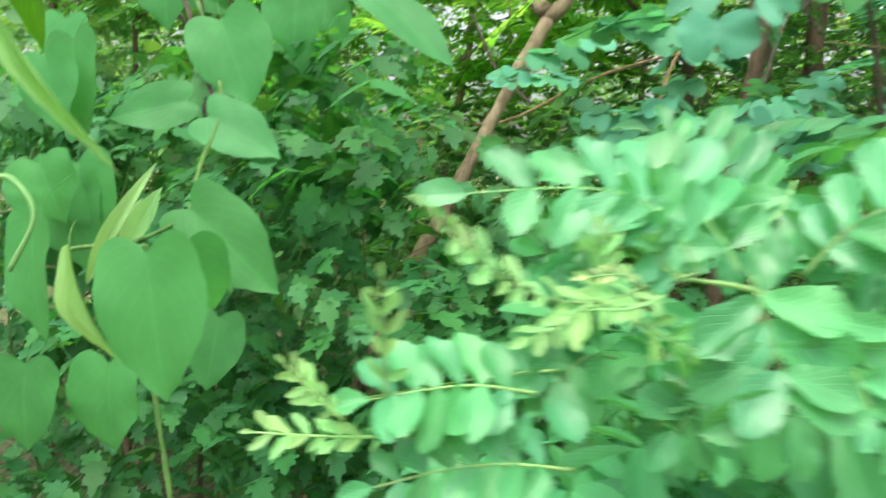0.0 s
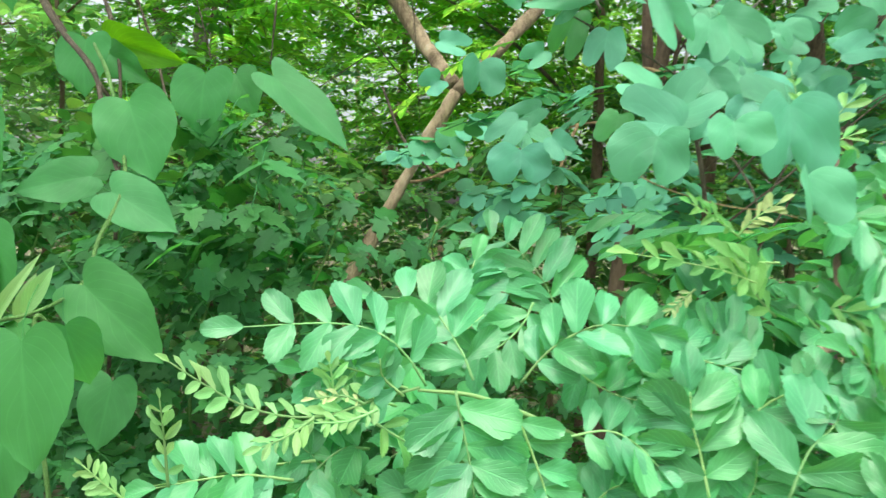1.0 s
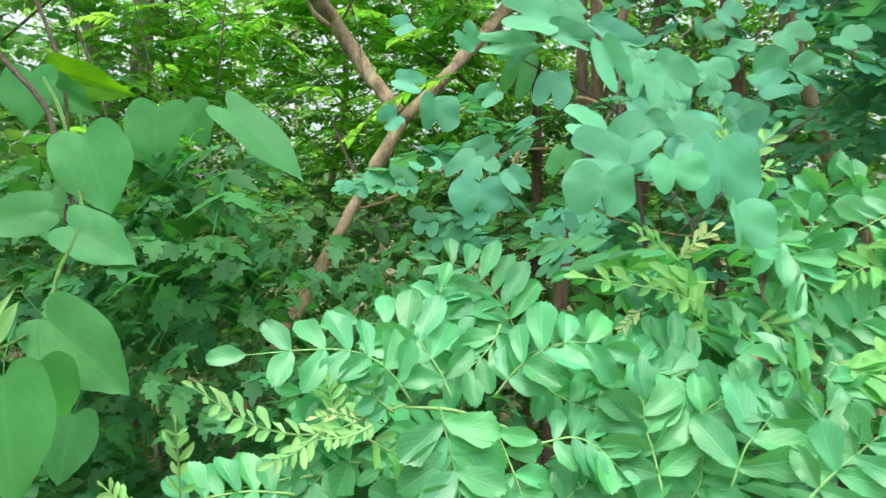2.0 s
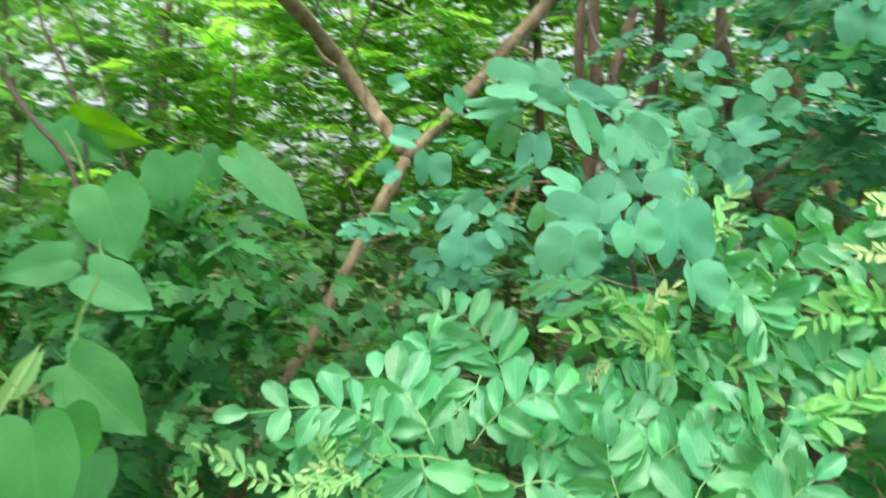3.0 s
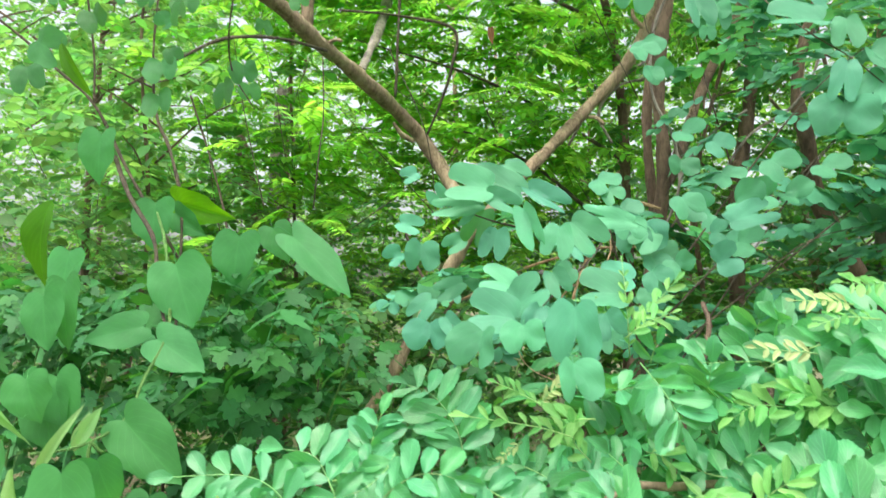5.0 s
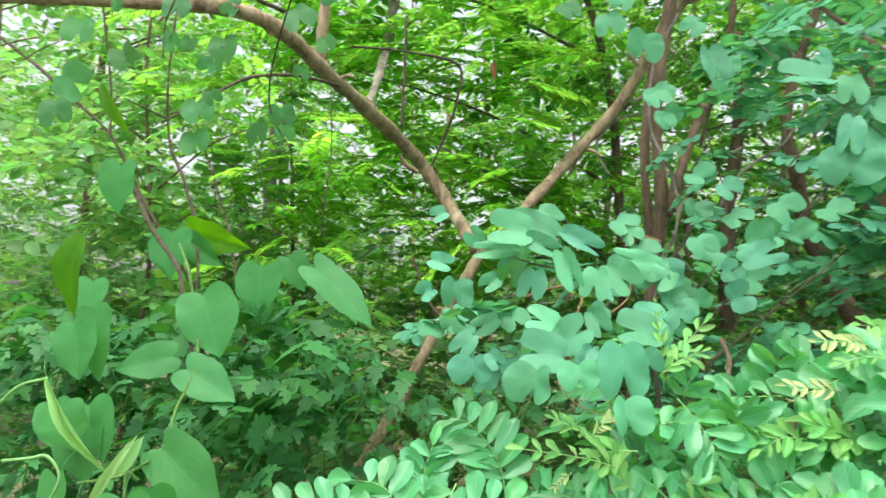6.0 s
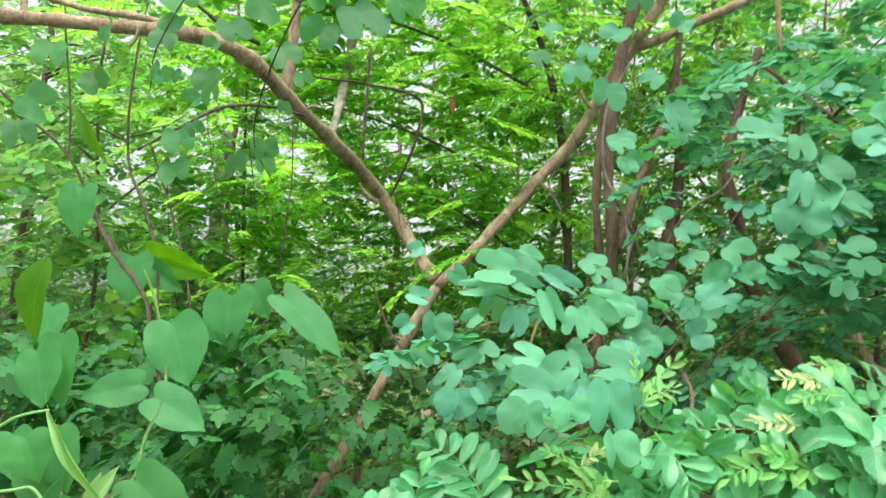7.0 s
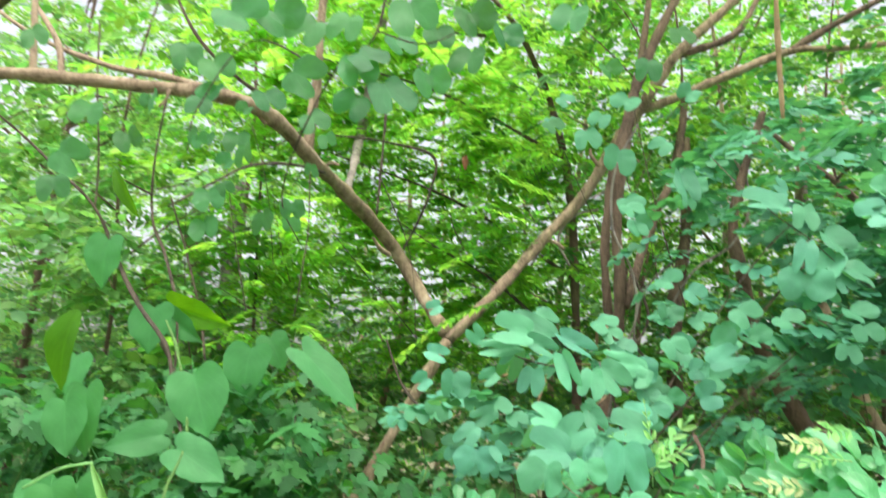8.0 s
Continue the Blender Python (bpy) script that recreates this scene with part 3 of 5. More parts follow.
# cut-leaved herbs that climb through the left of the thicket
herb = thing("climber", (-0.35, 1.55, 0.0), "soft green climber with deeply cut leaves", "climbing plant")
for i in range(7):
    x = -0.9 + 0.2 * i
    stem(herb, "stem", ((x, 1.55, -0.02), (x + 0.05, 1.5, 0.6), (x - 0.04, 1.48, 1.2), (x + 0.08, 1.42, 1.6)), (0.004, 0.004, 0.003, 0.002), GREEN_STEM, 5)
where = []
for _ in range(115):
    x = rng.uniform(-1.05, 0.35)
    p = (x, rng.uniform(1.25, 1.85), rng.uniform(0.75, 1.82 - 0.28 * max(0.0, x + 0.3)))
    if abs(x - 0.06 - 0.45 * (p[2] - 1.65)) > 0.11 or p[2] < 1.42:
        where.append(p)
where = clumps(where, (0.09, 0.09, 0.05), 7)
where = where[(np.abs(where[:, 0] - 0.07 - 0.42 * (where[:, 2] - 1.65)) > 0.05) | (where[:, 2] < 1.57)]
foliage("foliage", CUT_SPRAYS, where, rng.uniform(0.09, 0.17, len(where)), herb, CUT, tilt=0.4, pitch=-0.2, nod=-0.6)

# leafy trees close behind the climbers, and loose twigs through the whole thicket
# crowns again paled by sky sheen at left, darkened by shade at right
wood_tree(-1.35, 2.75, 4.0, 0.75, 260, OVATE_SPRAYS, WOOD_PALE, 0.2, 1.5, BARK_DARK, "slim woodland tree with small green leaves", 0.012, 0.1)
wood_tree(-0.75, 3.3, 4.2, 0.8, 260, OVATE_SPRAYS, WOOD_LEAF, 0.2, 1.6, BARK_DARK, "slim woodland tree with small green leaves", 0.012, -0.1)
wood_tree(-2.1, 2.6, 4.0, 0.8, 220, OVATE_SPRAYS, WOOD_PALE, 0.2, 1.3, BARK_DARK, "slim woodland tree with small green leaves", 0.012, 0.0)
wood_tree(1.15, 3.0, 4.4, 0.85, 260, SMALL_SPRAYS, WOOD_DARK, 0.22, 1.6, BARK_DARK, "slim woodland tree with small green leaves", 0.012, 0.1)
wood_tree(2.2, 2.8, 4.2, 0.85, 150, ROUND_SPRAYS, LOBED_MANY, 0.2, 1.3, BARK_DARK, "slim woodland tree with round lobed leaves", 0.012, -0.1)

mass = new("thicket_foliage")
tagged(mass, "dense small-leaved foliage deep in the thicket", "foliage", kind="stuff")
where = np.stack([rng.uniform(-3.2, 3.6, 4800), rng.uniform(2.5, 5.6, 4800), 0.7 + 2.8 * rng.beta(1.0, 1.35, 4800)], 1)
where = np.concatenate([where, np.stack([rng.uniform(-2.0, 3.0, 520), rng.uniform(2.6, 4.6, 520), rng.uniform(2.7, 3.9, 520)], 1)])
where = np.concatenate([where, np.stack([rng.uniform(0.3, 2.7, 950), rng.uniform(2.6, 4.2, 950), rng.uniform(1.4, 3.3, 950)], 1)])
lumps = np.array([noise.noise(Vector(p) * 1.3) for p in where])
glade = (np.abs(where[:, 0] + 0.15) < 0.8) & (where[:, 2] > 2.15 + 0.12 * (where[:, 1] - 2.5)) & (where[:, 1] < 3.8)
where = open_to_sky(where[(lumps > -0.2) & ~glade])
# lower leaves get the darker green: understory shade put into the colour
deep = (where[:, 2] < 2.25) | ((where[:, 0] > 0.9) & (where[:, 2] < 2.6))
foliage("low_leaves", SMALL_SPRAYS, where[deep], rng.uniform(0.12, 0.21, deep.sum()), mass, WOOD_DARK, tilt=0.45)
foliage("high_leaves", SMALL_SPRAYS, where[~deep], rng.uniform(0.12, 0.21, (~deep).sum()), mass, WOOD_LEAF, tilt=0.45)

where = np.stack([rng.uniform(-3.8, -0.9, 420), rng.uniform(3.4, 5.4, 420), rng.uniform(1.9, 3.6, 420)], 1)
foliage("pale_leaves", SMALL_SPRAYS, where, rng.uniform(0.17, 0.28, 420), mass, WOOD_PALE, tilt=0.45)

twigs = new("loose_twigs")
tagged(twigs, "thin bare twigs tangled through the thicket", "twigs", kind="stuff")
lines = []
for _ in range(420):
    p = np.array((rng.uniform(-1.8, 2.4), rng.uniform(1.9, 4.0), rng.uniform(0.2, 2.6)))
    d = rng.normal(0, 1, 3) * (0.5, 0.3, 0.6) + (0, 0, 0.4)
    d *= rng.uniform(0.3, 0.8) / np.linalg.norm(d)
    lines.append([p, p + d * 0.5 + rng.normal(0, 0.03, 3), p + d])
verts, faces = [], []
for i, line in enumerate(lines):
    r = rng.uniform(0.001, 0.0032)
    for q, w in zip(spline(line, 4), np.linspace(1, 0.4, 9)):
        for k in range(4):
            a = math.pi / 2 * k
            verts.append((q[0] + r * w * math.cos(a), q[1] + r * w * math.sin(a), q[2]))
    for s in range(8):
        b = i * 36 + s * 4
        faces += [(b + k, b + (k + 1) % 4, b + 4 + (k + 1) % 4, b + 4 + k) for k in range(4)]
twig_mesh = bpy.data.meshes.new("twigs")
twig_mesh.from_pydata(verts, [], faces)
twig_mesh.shade_smooth()
part("twig_tangle", twig_mesh, TWIG, twigs)


# ---- the forked tree in the middle of the thicket ----
fork = thing("tree", (-0.592, 1.750, 0.0), "brown forked tree with one limb bent level", "tree")
stem(fork, "trunk", ((-0.600, 1.900, -0.050), (-0.420, 1.920, 0.600), (-0.144, 1.970, 1.282), (-0.070, 2.000, 1.425), (0.040, 2.050, 1.651), (0.125, 2.070, 1.816), (0.209, 2.100, 1.973)), (0.030, 0.026, 0.020, 0.0195, 0.0195, 0.0195, 0.020), BARK, 10)
stem(fork, "limb", ((0.199, 2.110, 1.999), (0.081, 2.350, 2.195), (-0.043, 2.350, 2.372), (-0.170, 2.050, 2.465), (-0.268, 1.780, 2.515), (-0.348, 1.620, 2.572), (-0.470, 1.520, 2.601), (-0.705, 1.460, 2.597), (-0.935, 1.430, 2.599), (-1.077, 1.400, 2.590), (-1.333, 1.400, 2.591)), (0.0212, 0.0243, 0.0265, 0.0246, 0.0237, 0.0220, 0.0201, 0.0188, 0.0177, 0.0174, 0.0160), BARK, 12)
stem(fork, "limb", ((0.212, 2.100, 1.975), (0.381, 2.150, 2.168), (0.575, 2.420, 2.432), (0.746, 2.480, 2.640), (0.870, 2.400, 2.857), (0.964, 2.350, 3.006), (1.105, 2.300, 3.231), (1.348, 2.300, 3.491), (1.551, 2.300, 3.745)), (0.0191, 0.0194, 0.0226, 0.0231, 0.0224, 0.0231, 0.0217, 0.0195, 0.0173), BARK, 12)
stem(fork, "branch", ((0.970, 2.381, 3.008), (1.068, 2.354, 3.037), (1.302, 2.340, 3.151), (1.579, 2.313, 3.273), (1.768, 2.313, 3.292), (2.005, 2.313, 3.330)), (0.0190, 0.0189, 0.0189, 0.0165, 0.0142, 0.0119), BARK, 8)
stem(fork, "branch", ((1.579, 2.313, 3.273), (1.751, 2.313, 3.393), (2.027, 2.313, 3.567)), (0.0165, 0.0143, 0.0120), BARK_DARK, 8)
stem(fork, "branch", ((1.128, 2.340, 3.247), (1.402, 2.448, 3.415), (1.554, 2.516, 3.660)), (0.0167, 0.0150, 0.0130), BARK_DARK, 8)
stem(fork, "branch", ((-0.280, 1.769, 2.534), (-0.275, 1.769, 2.663), (-0.269, 1.769, 2.805), (-0.275, 1.769, 2.993), (-0.284, 1.824, 3.248)), (0.0165, 0.0168, 0.0151, 0.0134, 0.0120), BARK, 8)
stem(fork, "branch", ((-0.436, 1.496, 2.588), (-0.663, 1.544, 2.666), (-0.920, 1.665, 2.753), (-1.253, 1.786, 2.909), (-1.569, 1.907, 3.123)), (0.0098, 0.0093, 0.0090, 0.0077, 0.0062), BARK, 8)
stem(fork, "branch", ((-1.013, 1.447, 2.594), (-1.032, 1.447, 2.726), (-1.083, 1.483, 2.932)), (0.0113, 0.0098, 0.0085), BARK, 8)
stem(fork, "branch", ((-0.941, 1.471, 2.604), (-1.021, 1.544, 2.764), (-1.195, 1.665, 2.964)), (0.0098, 0.0086, 0.0074), BARK, 8)
stem(fork, "branch", ((-0.188, 2.060, 2.480), (-0.208, 2.300, 2.660), (-0.242, 2.600, 2.866), (-0.248, 2.800, 3.123), (-0.231, 2.900, 3.477), (-0.186, 2.900, 3.866)), (0.0144, 0.0159, 0.0203, 0.0219, 0.0216, 0.0206), BARK_GREY, 8)
stem(fork, "stub", ((-0.034, 2.288, 2.310), (-0.070, 2.244, 2.326), (-0.097, 2.222, 2.363)), (0.0088, 0.0074, 0.0056), BARK, 6)
stem(fork, "stub", ((-0.262, 1.859, 2.501), (-0.210, 1.828, 2.517), (-0.178, 1.807, 2.506)), (0.0076, 0.0064, 0.0048), BARK, 6)
stem(fork, "stub", ((-0.374, 1.595, 2.552), (-0.396, 1.572, 2.578), (-0.401, 1.560, 2.595)), (0.0068, 0.0057, 0.0043), BARK, 6)
stem(fork, "stub", ((-0.604, 1.423, 2.572), (-0.612, 1.423, 2.542), (-0.628, 1.423, 2.520)), (0.0063, 0.0053, 0.0041), BARK, 6)
stem(fork, "stub", ((0.575, 2.449, 2.436), (0.629, 2.423, 2.426), (0.663, 2.410, 2.396)), (0.0093, 0.0079, 0.0059), BARK, 6)
stem(fork, "stub", ((0.803, 2.405, 2.758), (0.767, 2.392, 2.794), (0.762, 2.392, 2.826)), (0.0094, 0.0080, 0.0061), BARK, 6)
stem(fork, "stub", ((0.124, 2.091, 1.780), (0.079, 2.069, 1.795), (0.061, 2.057, 1.786)), (0.0077, 0.0066, 0.0050), BARK, 6)
stem(fork, "twig", ((-0.320, 1.561, 2.604), (-0.409, 1.446, 2.617), (-0.531, 1.388, 2.719), (-0.662, 1.446, 2.929)), (0.0068, 0.0064, 0.0047, 0.0033), TWIG, 6)
stem(fork, "twig", ((-0.216, 1.900, 2.644), (-0.071, 2.100, 2.706), (0.115, 2.200, 2.692), (0.113, 2.200, 2.555), (0.068, 2.250, 2.437), (0.016, 2.300, 2.338)), (0.0038, 0.0041, 0.0055, 0.0055, 0.0051, 0.0043), TWIG, 6)
stem(fork, "twig", ((-0.080, 2.200, 2.883), (-0.083, 2.200, 2.680), (-0.087, 2.200, 2.449)), (0.0054, 0.0053, 0.0042), TWIG, 6)
stem(fork, "twig", ((0.010, 1.900, 1.947), (0.074, 1.850, 1.805), (0.158, 1.800, 1.718)), (0.0036, 0.0043, 0.0051), TWIG, 6)
stem(fork, "twig", ((-0.015, 2.761, 1.733), (0.100, 2.479, 1.726), (0.216, 2.385, 1.771), (0.376, 2.348, 1.854), (0.615, 2.291, 1.920), (0.760, 2.291, 1.929)), (0.0051, 0.0060, 0.0060, 0.0055, 0.0049, 0.0032), DRY, 6)
stem(fork, "twig", ((0.607, 2.291, 1.916), (0.575, 2.273, 1.846), (0.542, 2.235, 1.745), (0.536, 2.235, 1.688)), (0.0056, 0.0056, 0.0049, 0.0032), DRY, 6)
stem(fork, "twig", ((-0.223, 1.800, 2.474), (-0.254, 1.500, 2.396), (-0.311, 1.300, 2.322), (-0.365, 1.200, 2.243), (-0.428, 1.100, 2.149)), (0.0053, 0.0046, 0.0041, 0.0032, 0.0024), TWIG, 6)


# ---- the dark tree with several stems ----
dark = thing("tree", (0.760, 2.2, 0.0), "dark brown tree with several close stems", "tree")
stem(dark, "trunk", ((0.687, 2.2, -0.05), (0.697, 2.2, 0.5), (0.737, 2.200, 1.431), (0.764, 2.200, 1.622), (0.796, 2.180, 1.858), (0.828, 2.140, 2.160), (0.808, 2.120, 2.450), (0.834, 2.100, 2.731), (0.896, 2.150, 3.011), (1.032, 2.200, 3.341), (1.215, 2.300, 3.708)), (0.045, 0.036, 0.0235, 0.0229, 0.0222, 0.0215, 0.0208, 0.0211, 0.0198, 0.0184, 0.0171), BARK_DARK, 10)
stem(dark, "limb", ((0.815, 2.220, 1.983), (0.784, 2.200, 2.296), (0.797, 2.200, 2.561), (0.835, 2.200, 2.770), (0.941, 2.300, 3.137), (1.022, 2.400, 3.600)), (0.0166, 0.0159, 0.0151, 0.0154, 0.0140, 0.0125), BARK_DARK, 9)
stem(dark, "limb", ((0.844, 2.140, 2.130), (0.942, 2.250, 2.380), (1.028, 2.350, 2.572), (1.160, 2.500, 2.825), (1.240, 2.600, 3.247)), (0.0183, 0.0173, 0.0171, 0.0158, 0.0129), BARK_DARK, 9)
stem(dark, "twig", ((0.859, 2.100, 2.258), (0.890, 2.000, 2.083), (0.806, 1.900, 1.955)), (0.0061, 0.0058, 0.0036), TWIG, 6)
stem(dark, "twig", ((0.714, 2.000, 1.980), (0.713, 1.950, 2.031), (0.775, 1.900, 2.008)), (0.0062, 0.0061, 0.0044), DRY, 6)
sapling = thing("sapling_tree", (1.641, 2.300, 0.0), "slender brown tree stem in the thicket", "tree", "slender stems")
stem(sapling, "trunk", ((1.691, 2.300, -0.05), (1.641, 2.300, 1.563), (1.549, 2.300, 1.729), (1.363, 2.250, 2.049), (1.300, 2.200, 2.257), (1.273, 2.200, 2.518), (1.400, 2.200, 2.940)), (0.0413, 0.0349, 0.0333, 0.0294, 0.0252, 0.0193, 0.0133), BARK_DARK)
sapling = thing("sapling_tree", (2.069, 2.600, 0.0), "slender brown tree stem in the thicket", "tree", "slender stems")
stem(sapling, "trunk", ((2.119, 2.600, -0.05), (2.069, 2.600, 1.537), (1.965, 2.600, 1.788), (1.767, 2.550, 2.227), (1.690, 2.500, 2.403), (1.669, 2.500, 2.622), (1.704, 2.500, 3.008)), (0.0405, 0.0341, 0.0325, 0.0283, 0.0235, 0.0191, 0.0148), BARK)
sapling = thing("sapling_tree", (1.971, 3.200, 0.0), "slender grey tree stem in the thicket", "tree", "slender stems")
stem(sapling, "trunk", ((1.971, 3.200, -0.05), (1.971, 3.200, 1.849), (1.993, 3.200, 2.299), (2.039, 3.200, 2.716), (2.037, 3.200, 3.412)), (0.0291, 0.0251, 0.0258, 0.0236, 0.0215), BARK_GREY)
sapling = thing("sapling_tree", (1.288, 3.000, 0.0), "slender brown tree stem in the thicket", "tree", "slender stems")
stem(sapling, "trunk", ((1.288, 3.000, -0.05), (1.288, 3.000, 2.075), (1.317, 3.000, 2.404), (1.357, 3.000, 2.690), (1.393, 3.100, 3.178)), (0.0367, 0.0322, 0.0302, 0.0279, 0.0237), BARK_DARK)
sapling = thing("sapling_tree", (-1.378, 4.500, 0.0), "slender grey tree stem in the thicket", "tree", "slender stems")
stem(sapling, "trunk", ((-1.378, 4.500, -0.05), (-1.378, 4.500, 2.303), (-1.382, 4.500, 2.663), (-1.368, 4.500, 2.952), (-1.350, 4.500, 3.248)), (0.0527, 0.0470, 0.0477, 0.0443, 0.0367), BARK_GREY)
sapling = thing("sapling_tree", (-1.712, 5.000, 0.0), "slender brown tree stem in the thicket", "tree", "slender stems")
stem(sapling, "trunk", ((-1.712, 5.000, -0.05), (-1.712, 5.000, 2.181), (-1.768, 5.000, 2.613), (-1.893, 5.000, 3.058)), (0.0629, 0.0557, 0.0523, 0.0444), BARK_DARK)
# thin woody vines that wind up the dark stems
stem(dark, "vine_stem", ((0.768, 2.100, 1.701), (0.793, 2.000, 1.925), (0.843, 1.980, 2.078), (0.834, 2.000, 2.237), (0.771, 2.020, 2.400), (0.777, 2.000, 2.604), (0.854, 1.980, 2.772)), (0.0046, 0.0045, 0.0046, 0.0047, 0.0048, 0.0048, 0.0049), BARK_GREY, 6)
stem(dark, "vine_stem", ((0.888, 2.000, 1.930), (0.834, 1.970, 2.000), (0.858, 1.950, 2.151), (0.945, 1.950, 2.252), (1.050, 2.000, 2.328)), (0.0045, 0.0045, 0.0045, 0.0046, 0.0047), BARK_GREY, 6)
stem(dark, "vine_stem", ((0.978, 2.100, 2.101), (1.082, 2.100, 2.269), (1.248, 2.150, 2.394), (1.340, 2.200, 2.588), (1.262, 2.200, 2.791)), (0.0048, 0.0049, 0.0050, 0.0052, 0.0053), BARK_GREY, 6)
stem(dark, "vine_stem", ((0.697, 2.472, 2.339), (0.647, 2.472, 2.456), (0.719, 2.485, 2.561), (0.826, 2.538, 2.608)), (0.0056, 0.0056, 0.0057, 0.0059), BARK_GREY, 6)
stem(dark, "vine_stem", ((0.534, 2.471, 2.331), (0.635, 2.471, 2.505), (0.802, 2.536, 2.657), (0.913, 2.601, 2.735)), (0.0056, 0.0057, 0.0059, 0.0060), BARK_GREY, 6)


# ---- loose boughs, stalks and twigs ----
bough = thing("bough", (1.713, 1.900, 2.377), "dark bare bough slanting through the leaves", "branch")
stem(bough, "branch", ((1.784, 1.900, 2.341), (1.643, 1.900, 2.436), (1.501, 1.900, 2.564), (1.380, 1.950, 2.696), (1.311, 2.000, 2.799)), (0.0113, 0.0114, 0.0106, 0.0099, 0.0061), BARK_DARK, 8)
stem(bough, "twig", ((1.501, 1.900, 2.564), (1.514, 1.850, 2.588), (1.544, 1.800, 2.611)), (0.0058, 0.0057, 0.0037), TWIG, 6)
stalk = thing("dry_stalk", (1.102, 1.400, 3.026), "straw-coloured dry vine stalk hanging straight down", "vine")
stem(stalk, "stem", ((1.096, 1.400, 3.025), (1.094, 1.400, 2.810), (1.095, 1.400, 2.706), (1.097, 1.400, 2.563)), (0.0065, 0.0079, 0.0078, 0.0046), DRY, 6)
dead = thing("dead_leaf", (0.238, 2.350, 2.762), "small brown dead leaf hanging from a twig", "leaf")
heart(dead, (0.239, 2.350, 2.750), (0.245, 2.340, 2.686), 0.025, 20, DEAD)
shoots = thing("sapling", (-0.601, 1.6, 0.0), "thin dark sapling with bare upright shoots", "sapling")
stem(shoots, "stem", ((-0.571, 1.6, -0.02), (-0.581, 1.6, 0.8), (-0.555, 1.600, 1.735), (-0.609, 1.700, 2.001)), (0.005, 0.005, 0.004, 0.003), TWIG, 6)
stem(shoots, "shoot", ((-0.609, 1.700, 2.001), (-0.710, 1.800, 2.174), (-0.787, 1.850, 2.296), (-0.809, 1.850, 2.472), (-0.802, 1.850, 2.697), (-0.808, 1.900, 2.892)), (0.0047, 0.0050, 0.0046, 0.0042, 0.0037, 0.0028), TWIG, 6)
stem(shoots, "shoot", ((-0.587, 1.650, 1.830), (-0.734, 1.700, 2.012), (-0.815, 1.730, 2.118), (-0.923, 1.730, 2.299), (-1.060, 1.730, 2.417), (-1.184, 1.730, 2.520), (-1.296, 1.700, 2.605)), (0.0045, 0.0047, 0.0048, 0.0044, 0.0040, 0.0040, 0.0030), TWIG, 6)
stem(shoots, "shoot", ((-0.923, 1.730, 2.299), (-0.947, 1.750, 2.468), (-0.992, 1.750, 2.723), (-1.047, 1.800, 2.977)), (0.0039, 0.0035, 0.0031, 0.0027), TWIG, 6)
stem(shoots, "shoot", ((-0.800, 1.850, 2.383), (-0.853, 1.800, 2.404), (-0.898, 1.750, 2.423)), (0.0031, 0.0025, 0.0020), TWIG, 6)
stem(shoots, "shoot", ((-0.795, 1.850, 2.403), (-0.728, 1.900, 2.443), (-0.666, 1.950, 2.514)), (0.0031, 0.0027, 0.0022), TWIG, 6)
stem(shoots, "shoot", ((-0.342, 2.100, 2.034), (-0.329, 2.100, 2.219), (-0.333, 2.150, 2.379), (-0.359, 2.200, 2.618)), (0.0028, 0.0028, 0.0023, 0.0024), TWIG, 6)
stem(shoots, "shoot", ((-0.676, 2.200, 1.865), (-0.749, 2.300, 2.040), (-0.864, 2.400, 2.277), (-1.011, 2.500, 2.563)), (0.0045, 0.0048, 0.0038, 0.0040), TWIG, 6)


# ---- the heart-leaved climbers ----
vine = thing("climber", (-0.267, 0.95, 0.0), "green climber with large heart-shaped leaves", "climbing plant")
stem(vine, "stem", ((-0.317, 0.95, -0.02), (-0.297, 0.95, 0.7), (-0.370, 0.950, 1.385), (-0.357, 0.970, 1.438)), (0.004, 0.004, 0.0035, 0.003), GREEN_STEM, 6)
stem(vine, "stem", ((-0.372, 0.800, 1.463), (-0.318, 0.850, 1.471), (-0.306, 0.950, 1.498), (-0.332, 1.050, 1.556), (-0.339, 1.150, 1.659), (-0.437, 1.300, 1.833), (-0.517, 1.400, 1.924)), (0.0021, 0.0022, 0.0028, 0.0031, 0.0033, 0.0038, 0.0027), GREEN_STEM, 6)
stem(vine, "stem", ((-0.340, 1.150, 1.629), (-0.408, 1.220, 1.745), (-0.467, 1.300, 1.850), (-0.623, 1.450, 1.975), (-0.762, 1.600, 2.107)), (0.0035, 0.0043, 0.0052, 0.0058, 0.0063), TWIG, 6)
stem(vine, "tendril", ((-0.336, 0.550, 1.611), (-0.256, 0.480, 1.645), (-0.202, 0.450, 1.658)), (0.0021, 0.0017, 0.0014), YOUNG_STEM, 6)
stem(vine, "tendril", ((-0.357, 0.600, 1.534), (-0.319, 0.600, 1.539), (-0.292, 0.600, 1.542), (-0.274, 0.600, 1.513), (-0.296, 0.600, 1.469)), (0.0022, 0.0022, 0.0022, 0.0018, 0.0018), YOUNG_STEM, 6)
heart(vine, (-0.357, 1.200, 1.785), (-0.303, 1.170, 1.655), 0.136, 0, None, 0)
heart(vine, (-0.267, 1.320, 1.859), (-0.276, 1.290, 1.745), 0.120, 8, None, 1)
heart(vine, (-0.300, 1.420, 1.784), (-0.294, 1.400, 1.691), 0.105, 0, None, 0)
heart(vine, (-0.140, 1.320, 1.859), (0.015, 1.260, 1.730), 0.094, -12, None, 0)
heart(vine, (-0.559, 1.130, 1.742), (-0.545, 1.100, 1.603), 0.105, 20, None, 1)
